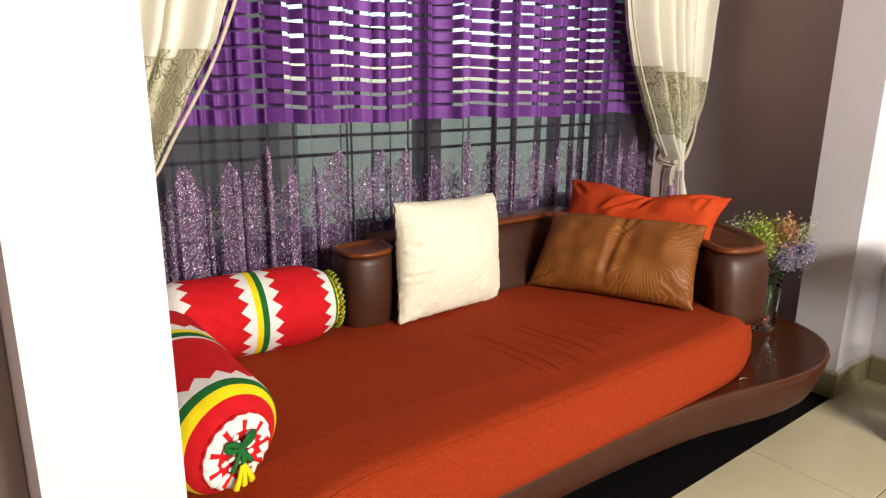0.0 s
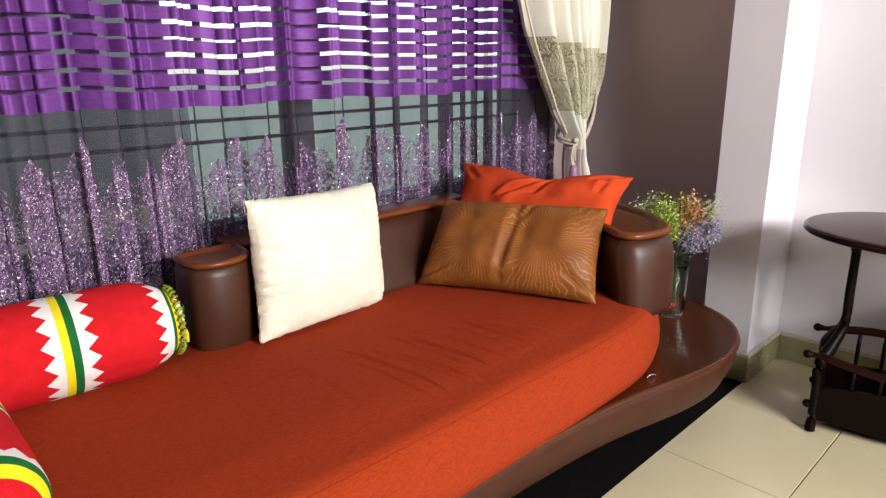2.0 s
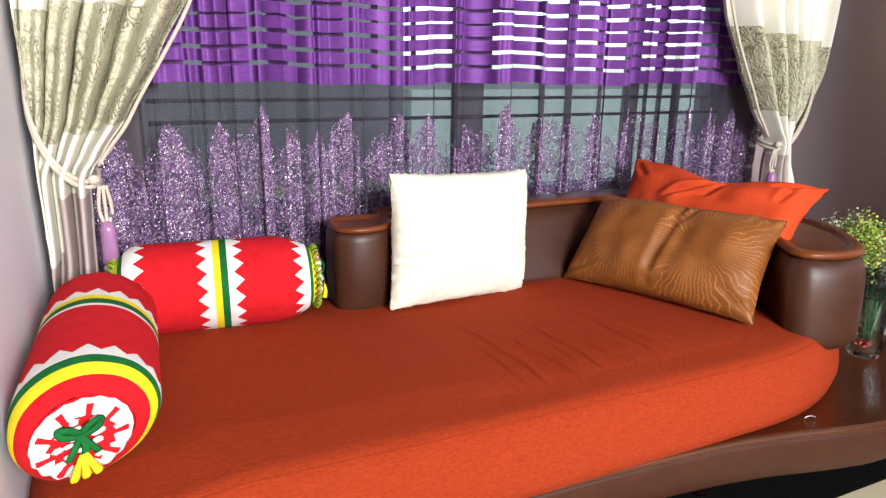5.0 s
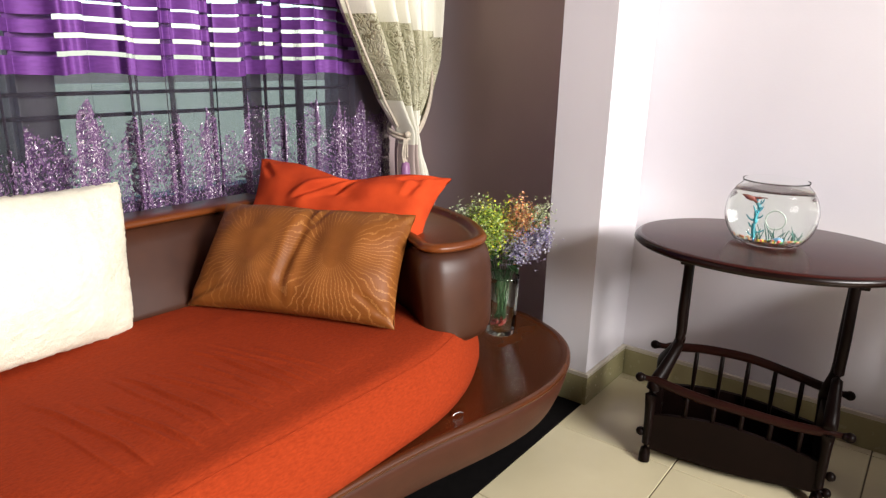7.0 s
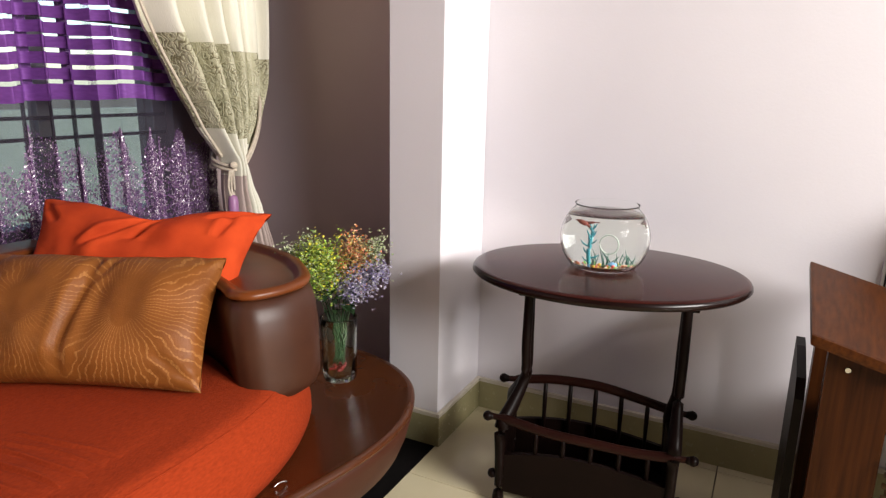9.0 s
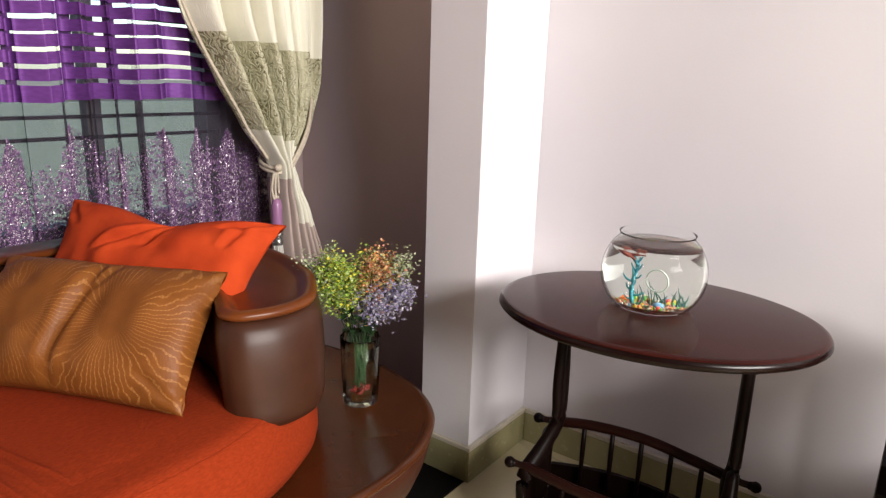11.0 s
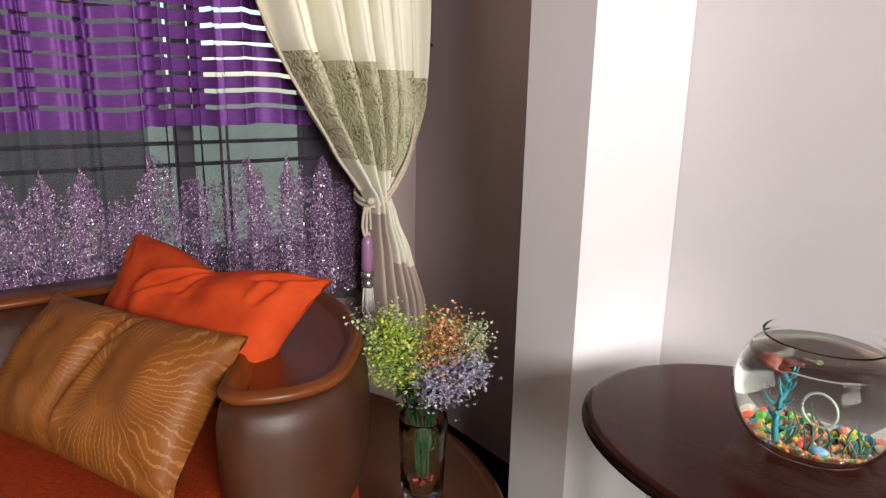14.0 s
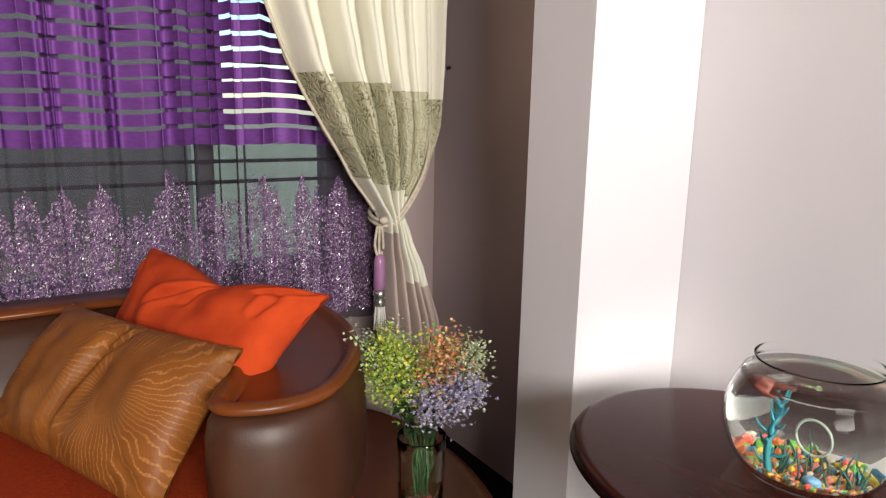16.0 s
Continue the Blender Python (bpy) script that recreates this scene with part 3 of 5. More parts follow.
def drape(name, mirror, label):
    """A cream drape gathered to a cord at one side."""
    def X(x):
        return max(2.81 - x, 0.299 + 0.03 * (2.62 - x)) if mirror else x
    e = empty(name, (X(2.45), 1.62, 0.3), label, "curtain", "pair of tied drapes")
    o = Vector((X(2.45), 1.62, 0.3))
    left = [(2.30, 1.98), (1.8, 2.02), (1.5, 2.07), (1.28, 2.127), (1.16, 2.169), (1.0, 2.258), (0.88, 2.33), (0.80, 2.385), (0.76, 2.415), (0.70, 2.42), (0.6, 2.425), (0.44, 2.43), (0.3, 2.43)]
    right = [(2.30, 2.64), (1.8, 2.62), (1.5, 2.60), (1.28, 2.585), (1.16, 2.585), (1.0, 2.58), (0.88, 2.55), (0.80, 2.50), (0.76, 2.475), (0.70, 2.505), (0.6, 2.55), (0.44, 2.60), (0.3, 2.61)]

    if mirror:
        # the outer side hangs straight along the pier
        right = [(z, max(x, 2.565)) for z, x in right]

    def at(tab, z):
        for (za, xa), (zb, xb) in zip(tab, tab[1:]):
            if zb <= z <= za:
                t = (za - z) / (za - zb)
                return xa + (xb - xa) * (t * t * (3 - 2 * t) * 0.35 + t * 0.65)
        return tab[-1][1]
    bm = bmesh.new()
    levels = [2.30 - 2.0 * i / 110 for i in range(111)]
    n = 120
    grid = []
    for z in levels:
        a, b = at(left, z), at(right, z)
        w = b - a
        amp = 0.031 + 0.011 * min(1, w / 0.3)
        row = []
        for i in range(n + 1):
            u = i / n
            # folds bunch towards the outer side
            uu = u ** (1.15)
            ph = 2 * math.pi * (5.6 * uu + 0.25 * math.sin(u * 6 + z * 1.5))
            y = 1.592 + amp * math.sin(ph) + 0.55 * amp * math.sin(2.1 * ph + 0.8 + z)
            y -= 0.012 * math.exp(-((z - 0.76) / 0.05) ** 2)
            x = a + w * (u + 0.018 * math.sin(ph * 1.0 + 1.3))
            row.append(bm.verts.new(Vector((X(x), y, z)) - o))
        grid.append(row)
    for j in range(len(levels) - 1):
        for i in range(n):
            f = bm.faces.new((grid[j][i], grid[j][i + 1], grid[j + 1][i + 1], grid[j + 1][i]))
            u = i / n
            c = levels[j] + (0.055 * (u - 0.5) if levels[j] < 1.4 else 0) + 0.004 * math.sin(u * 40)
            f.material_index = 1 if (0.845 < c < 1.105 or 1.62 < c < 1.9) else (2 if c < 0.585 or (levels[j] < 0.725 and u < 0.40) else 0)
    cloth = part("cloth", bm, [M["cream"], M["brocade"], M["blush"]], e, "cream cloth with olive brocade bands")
    sol = cloth.modifiers.new("thickness", "SOLIDIFY")
    sol.thickness = 0.002
    edge = spline([Vector((X(at(left, z)) + (0.004 if mirror else -0.004), 1.585, z)) - o for z in (2.28, 1.9, 1.6, 1.4, 1.25, 1.1, 1.0, 0.92, 0.86, 0.81, 0.775)], 4)
    part("edge_cord", tube(bmesh.new(), edge, 0.0045, 6), M["cord"], e, "beige cord along the drape's edge")
    # cord from the hook round the waist
    hook = (0.288, 1.70, 1.12) if mirror else (2.70, 1.72, 1.16)
    for d in (0.0, 0.012):
        pts = spline([hook, (X(2.64), 1.66, 1.075 - d), (X(2.575), 1.585, 0.975 - d), (X(2.535), 1.555, 0.88 - d), (X(2.48), 1.54, 0.80 - d), (X(2.44), 1.545, 0.755 - d), (X(2.405), 1.57, 0.75 - d), (X(2.415), 1.64, 0.77 - d), (X(2.5), 1.66, 0.83 - d)], 6)
        part("tie_cord", tube(bmesh.new(), [p - o for p in pts], 0.0055, 7), M["cord"], e, "beige twisted cord")
    bm = bmesh.new()
    ball(bm, Vector((X(2.41), 1.55, 0.752)) - o, 0.012, 2, (1.1, 0.8, 0.9))
    part("knot", bm, M["cord"], e)
    # tassel
    c = Vector((X(2.395), 1.545, 0)) - o
    bm = bmesh.new()
    for q in range(3):
        tube(bm, spline([c + Vector((0.006 * (q - 1), 0, 0.74)), c + Vector((0.012 * (q - 1), 0.004, 0.69)), c + Vector((0.004 * (q - 1), 0, 0.655))], 4), 0.004, 6)
    tas = part("tassel_cord", bm, M["cord"], e)
    bm = lathe(bmesh.new(), [(0.004, 0.665), (0.012, 0.66), (0.0155, 0.645), (0.016, 0.60), (0.017, 0.575), (0.012, 0.57)], 16, c)
    part("tassel_body", bm, M["tassel"], e, "violet satin tassel")
    bm = lathe(bmesh.new(), [(0.012, 0.57), (0.018, 0.565), (0.018, 0.552), (0.013, 0.547), (0.017, 0.54), (0.017, 0.528), (0.012, 0.523)], 16, c)
    part("tassel_beads", bm, M["silver"], e, "silver beaded collar")
    bm = bmesh.new()
    for k in range(22):
        a = k * 2.39996
        r = 0.013 * math.sqrt((k + 0.5) / 22)
        tube(bm, [c + Vector((r * math.cos(a), r * math.sin(a), 0.525)), c + Vector((1.5 * r * math.cos(a), 1.5 * r * math.sin(a), 0.46))], 0.0022, 4)
    part("tassel_fringe", bm, M["cotton"], e, "pale fringe")
    bm = tube(bmesh.new(), spline([Vector(hook) + Vector((d, 0, z)) for d, z in ((0.018, 0), (-0.005, -0.002), (-0.01, 0.015), (0.0, 0.03))] if not mirror else [Vector(hook) + Vector((d, 0, z)) for d, z in ((-0.004, 0), (0.008, -0.002), (0.012, 0.015), (0.004, 0.03))], 5), 0.005, 8)
    tagged(link("curtain_hook", bm, M["iron"]), "small black curtain hook on the bay wall", "hook")


build_sheer()
drape("drape", False, "cream and olive drape tied back with a beige cord")
drape("drape", True, "cream and olive drape tied back with a beige cord")


# ---- the curved sofa ----
BASE = spline([(0.31, 0.895, 0), (0.8, 0.89, 0), (1.12, 0.882, 0), (1.32, 0.874, 0), (1.52, 0.857, 0), (1.66, 0.836, 0), (1.77, 0.811, 0), (1.88, 0.787, 0), (1.98, 0.774, 0), (2.08, 0.778, 0), (2.18, 0.803, 0),
               (2.29, 0.872, 0), (2.365, 0.985, 0), (2.405, 1.15, 0), (2.40, 1.36, 0), (2.33, 1.53, 0), (2.18, 1.63, 0), (1.95, 1.66, 0), (1.2, 1.665, 0), (0.6, 1.665, 0), (0.31, 1.66, 0)], 6, True)
SEAT = spline([(0.315, 0.885, 0), (0.6, 0.876, 0), (0.95, 0.869, 0), (1.3, 0.868, 0), (1.55, 0.868, 0), (1.72, 0.874, 0), (1.84, 0.899, 0), (1.94, 0.938, 0), (2.02, 0.985, 0), (2.08, 1.06, 0), (2.11, 1.18, 0),
               (2.11, 1.38, 0), (2.05, 1.56, 0), (1.9, 1.63, 0), (1.2, 1.63, 0), (0.6, 1.63, 0), (0.315, 1.62, 0)], 6, True)
ARM = spline([(1.826, 1.022, 0), (1.822, 0.998, 0), (1.828, 0.976, 0), (1.85, 0.955, 0), (1.905, 0.934, 0), (1.965, 0.934, 0), (2.015, 0.958, 0), (2.07, 1.015, 0), (2.125, 1.095, 0), (2.172, 1.235, 0), (2.18, 1.40, 0), (2.14, 1.53, 0),
              (2.05, 1.63, 0), (1.92, 1.665, 0), (1.80, 1.66, 0), (1.78, 1.60, 0), (1.86, 1.54, 0), (1.90, 1.42, 0), (1.915, 1.30, 0), (1.90, 1.18, 0), (1.862, 1.085, 0)], 6, True)
POST = spline([(0.89, 1.54, 0), (0.893, 1.492, 0), (0.922, 1.467, 0), (0.965, 1.46, 0), (1.01, 1.472, 0), (1.04, 1.505, 0), (1.05, 1.56, 0), (1.045, 1.598, 0), (0.97, 1.605, 0), (0.9, 1.595, 0)], 6, True)


def wrinkled_seat(bm):
    """The seat pad: rounded shoulder, soft swell and drag wrinkles on top."""
    loops = []
    for z, d in ((0.252, 0.010), (0.262, -0.004), (0.285, -0.009), (0.31, -0.008), (0.34, -0.002), (0.365, 0.006), (0.383, 0.014), (0.396, 0.024), (0.404, 0.034), (0.408, 0.046)):
        loops.append([Vector((p.x, p.y, z)) for p in inset(SEAT, d)])
    edge = inset(SEAT, 0.046)
    for s in range(1, 30):
        t = s / 30
        lp = []
        for p in edge:
            q = p.lerp(Vector((min(max(p.x, 0.6), 1.8), 1.27, 0)), t)
            z = 0.408 + 0.009 * min(1, t * 3)
            z += 0.003 * noise.noise(q * 4.0)
            lp.append(Vector((q.x, q.y, z)))
        loops.append(lp)
    rings(bm, loops, True, (True, True))
    # pulled ridges across the pad
    rnd = random.Random(4)
    ridges = [(1.12 + 0.034 * k + rnd.uniform(-0.010, 0.010), 0.915 + rnd.uniform(0.0, 0.08), 1.20 + rnd.uniform(-0.06, 0.10), rnd.uniform(0.4, 1.0)) for k in range(13)]
    nx, ny = 600, 46
    grid = []
    for j in range(ny + 1):
        row = []
        y = 0.945 + 0.48 * j / ny
        for i in range(nx + 1):
            x = 0.95 + 0.75 * i / nx
            z = -0.0035 + 0.005 * min(1, (x - 0.95) / 0.06, (1.70 - x) / 0.06, (y - 0.945) / 0.04, (1.425 - y) / 0.06)
            for rx, y0, y1, h in ridges:
                c = rx + 0.006 * math.sin(y * 11 + rx * 40) + 0.0015 * math.sin(y * 41 + rx * 90) - 0.16 * (y - 1.05)
                along = max(0.0, 1 - abs(2 * (y - y0) / (y1 - y0) - 1) ** 3) if y0 < y < y1 else 0.0
                d = (x - c)
                z += along * h * (0.0070 * math.exp(-(d / (0.0024 if d < 0 else 0.0065)) ** 2) - 0.0022 * math.exp(-((d + 0.006) / 0.003) ** 2))
            edge_y = 0.915
            base = 0.408 + 0.009 * min(1, max(0, 3 * (y - edge_y) / (1.27 - edge_y)))
            z += base + 0.003 * noise.noise(Vector((x, y, 0)) * 4.0)
            row.append(bm.verts.new((x, y, z)))
        grid.append(row)
    for j in range(ny):
        for i in range(nx):
            bm.faces.new((grid[j][i], grid[j][i + 1], grid[j + 1][i + 1], grid[j + 1][i]))
    return bm


def build_sofa():
    e = empty("curved_sofa", (1.3, 1.25, 0), "curved brown leather sofa with rust red fabric seat", "sofa")
    o = Matrix.Translation((-1.3, -1.25, 0))

    def add(name, bm, m, label="", par=None, smooth=True):
        bm.transform(o)
        return part(name, bm, m, par or e, label, smooth)
    add("base", slab(bmesh.new(), BASE, [(0.118, 0.06), (0.122, 0.042), (0.135, 0.03), (0.18, 0.012), (0.215, 0.003), (0.233, 0.0), (0.24, 0.003), (0.2425, 0.008)]), M["plinth"], "dark brown leather plinth")
    add("shelf_top", slab(bmesh.new(), BASE, [(0.2426, 0.001), (0.246, -0.004), (0.252, -0.005), (0.257, -0.001), (0.259, 0.008), (0.256, 0.018), (0.254, 0.024)]), M["shelf"], "polished dark reddish brown shelf")
    seat = wrinkled_seat(bmesh.new())
    add("seat_cushion", seat, M["seat"], "rust red chenille seat with drag wrinkles")
    lip = [Vector((p.x, p.y, 0.3985)) for p in inset(SEAT, 0.0265)]
    add("seam", tube(bmesh.new(), lip + [lip[0]], 0.0009, 6), M["seat"], "stitched seam along the pad's edge")
    bm = slab(bmesh.new(), ARM, [(0.366, 0.028), (0.369, 0.018), (0.376, 0.009), (0.392, 0.002), (0.42, 0.0), (0.46, -0.003), (0.50, -0.004), (0.54, -0.003), (0.565, 0.002), (0.578, 0.010), (0.583, 0.02)])
    for v in bm.verts:
        k = min(max((1.42 - v.co.y) / 0.3, 0), 1) * min(max((0.585 - v.co.z) / 0.2, 0), 1) ** 0.9
        v.co.x -= 0.004 * k
        v.co.y -= 0.022 * k
    add("arm", bm, M["leather"], "padded brown leather arm curving round the seat")
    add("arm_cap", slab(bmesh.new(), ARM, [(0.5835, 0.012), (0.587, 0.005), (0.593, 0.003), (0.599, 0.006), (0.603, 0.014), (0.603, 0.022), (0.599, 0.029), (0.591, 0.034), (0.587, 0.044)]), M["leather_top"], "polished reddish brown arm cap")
    post = add("back_end", slab(bmesh.new(), POST, [(0.405, 0.012), (0.411, 0.004), (0.425, 0.0), (0.5, -0.001), (0.585, 0.0), (0.600, 0.004), (0.606, 0.010)]), M["leather"], "rounded brown leather end of the back")
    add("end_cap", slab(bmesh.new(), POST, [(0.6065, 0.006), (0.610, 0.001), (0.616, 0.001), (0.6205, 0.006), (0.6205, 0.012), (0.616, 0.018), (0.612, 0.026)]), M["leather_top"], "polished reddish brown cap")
    # leaning back panel
    bm = bmesh.new()
    prof = [(1.485, 0.40), (1.49, 0.43), (1.525, 0.50), (1.56, 0.565), (1.58, 0.597), (1.60, 0.604), (1.655, 0.604), (1.66, 0.40)]
    rings(bm, [[(x, y, z) for y, z in prof] for x in (1.03, 1.2, 1.4, 1.6, 1.84)], True, (True, True))
    add("back_panel", bm, M["leather"], "brown leather back")
    bm = bmesh.new()
    prof = [(1.575, 0.6045), (1.568, 0.610), (1.570, 0.618), (1.58, 0.622), (1.66, 0.622), (1.666, 0.615), (1.664, 0.6045)]
    rings(bm, [[(x, y, z) for y, z in prof] for x in (1.035, 1.3, 1.6, 1.85)], True, (True, True))
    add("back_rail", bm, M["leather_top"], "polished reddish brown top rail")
    # seams on the arm front and a staple on the shelf
    add("shelf_staple", tube(bmesh.new(), spline([(1.766, 0.866, 0.257), (1.774, 0.863, 0.261), (1.784, 0.860, 0.2605), (1.792, 0.857, 0.257)], 4), 0.0016, 6), M["silver"], "small bent metal staple")
    for x, y in ((0.45, 1.05), (1.1, 1.03), (1.65, 1.02), (2.12, 0.95), (2.25, 1.45), (1.2, 1.58), (0.45, 1.58)):
        add("foot", lathe(bmesh.new(), [(0.022, 0), (0.026, 0.01), (0.03, 0.1), (0.032, 0.119)], 14, (x, y, 0)), M["ebony"], "short dark wooden foot")


build_sofa()


# ---- cushions ----
def cushion(name, corners, thick, material, label, fuzz=0.0, seed=1, pinch=0.06, sag=0.0, n=44, back=0.5, dip=0.0, creases=()):
    """A stuffed cushion over four corners: bottom left, bottom right, top right, top left as seen from the front."""
    bl, br, tr, tl = (Vector(c) for c in corners)
    c = (bl + br + tr + tl) / 4
    ex = ((br + tr) - (bl + tl)).normalized()
    ez = ((tl + tr) - (bl + br))
    ez = (ez - ex * ez.dot(ex)).normalized()
    ey = ex.cross(ez)          # towards the front
    frame_m = Matrix((ex, ez, ey)).transposed().to_4x4()
    frame_m.translation = c
    inv = frame_m.inverted()
    q = [inv @ p for p in (bl, br, tr, tl)]
    rnd = Vector((seed * 3.1, seed * 1.7, seed * 0.9))
    bm = bmesh.new()
    sides = []
    for sgn in (1, -1):
        g = []
        for j in range(n + 1):
            row = []
            for i in range(n + 1):
                u, v = i / n, j / n
                a, b = 2 * u - 1, 2 * v - 1
                # edges bow in between the corners
                au = u + (0.5 - u) * pinch * (1 - b * b) * abs(a) ** 3
                av = v + (0.5 - v) * pinch * (1 - a * a) * abs(b) ** 3
                p = q[0] * (1 - au) * (1 - av) + q[1] * au * (1 - av) + q[2] * au * av + q[3] * (1 - au) * av
                p = p - Vector((0, dip * max(0.0, b) * math.exp(-((a - 0.05) / 0.38) ** 2), 0))
                h = (max(1 - a * a, 0) * max(1 - b * b, 0)) ** 0.42
                w = noise.noise(Vector((u * 3.2, v * 3.2, sgn)) + rnd)
                w2 = noise.noise(Vector((u * 9, v * 4, sgn * 2)) + rnd)
                t = thick * h * (1 if sgn > 0 else back)
                z = sgn * t * (1 + 0.20 * w) + h * 0.10 * thick * w2
                z -= sag * math.exp(-((a - 0.05) / 0.22) ** 2) * (0.4 + 0.6 * v) * h * (1 if sgn > 0 else 0)
                for a0, b0, a1, b1, dep, wid in creases:
                    L2 = (a1 - a0) ** 2 + (b1 - b0) ** 2
                    k = min(max(((a - a0) * (a1 - a0) + (b - b0) * (b1 - b0)) / L2, 0), 1)
                    dd = math.hypot(a - a0 - k * (a1 - a0), b - b0 - k * (b1 - b0))
                    fade = 1 - abs(2 * k - 1) ** 4
                    if sgn > 0:
                        z += fade * (dep * math.exp(-((dd - wid * 1.6) / wid) ** 2) * 0.6 - dep * math.exp(-(dd / wid) ** 2))
                # dimples where the cover gathers at the corners
                k = (abs(a) * abs(b)) ** 3
                z += sgn * 0.06 * thick * k * math.sin((a - b) * 16)
                pp = Vector((p.x, p.y, p.z + z))
                if fuzz:
                    pp += Vector((noise.noise(pp * 140 + rnd), noise.noise(pp * 150 - rnd), noise.noise(pp * 130))) * fuzz
                row.append(bm.verts.new(pp))
            g.append(row)
        sides.append(g)
        for j in range(n):
            for i in range(n):
                bm.faces.new((g[j][i], g[j][i + 1], g[j + 1][i + 1], g[j + 1][i]))
    bmesh.ops.remove_doubles(bm, verts=bm.verts, dist=0.0004 if not fuzz else 0.0006)
    ob = link(name, bm, material)
    ob.matrix_world = frame_m
    tagged(ob, label, "cushion")
    return ob


cushion("white_cushion", [(1.001, 1.420, 0.422), (1.396, 1.465, 0.408), (1.440, 1.548, 0.721), (1.019, 1.468, 0.744)], 0.075, M["fur"],
        "square cream white fleece cushion against the sofa back", fuzz=0.003, seed=2, pinch=0.03, n=80,
        creases=[(-1.0, -0.25, -0.6, -0.22, 0.012, 0.04), (-0.95, 0.3, -0.7, 0.2, 0.006, 0.05)])
cushion("brown_cushion", [(1.535, 1.475, 0.425), (1.742, 1.012, 0.425), (1.905, 1.090, 0.640), (1.688, 1.518, 0.638)], 0.085, M["fan"],
        "brown satin lumbar cushion with stitched fan pattern", seed=4, pinch=0.05, sag=0.03, n=72,
        creases=[(0.03, 1.0, -0.05, -1.0, 0.009, 0.05), (0.20, 0.95, 0.05, 0.35, 0.004, 0.04), (-0.95, -0.9, -0.6, -0.6, 0.004, 0.05), (0.95, -0.9, 0.65, -0.55, 0.004, 0.05)])
cushion("orange_cushion", [(1.745, 1.570, 0.50), (1.905, 1.075, 0.535), (2.070, 1.110, 0.704), (1.860, 1.598, 0.722)], 0.085, M["velvet"],
        "orange velvet cushion leaning behind the brown one", seed=7, pinch=0.09, sag=0.03, dip=0.030, n=72,
        creases=[(0.12, 0.95, -0.35, -0.1, 0.015, 0.05), (0.2, 0.75, 0.0, 0.1, 0.009, 0.04), (0.95, 0.95, 0.6, 0.6, 0.010, 0.05), (0.8, 0.9, 0.75, 0.2, 0.008, 0.04), (-0.95, 0.9, -0.7, 0.4, 0.006, 0.05)])


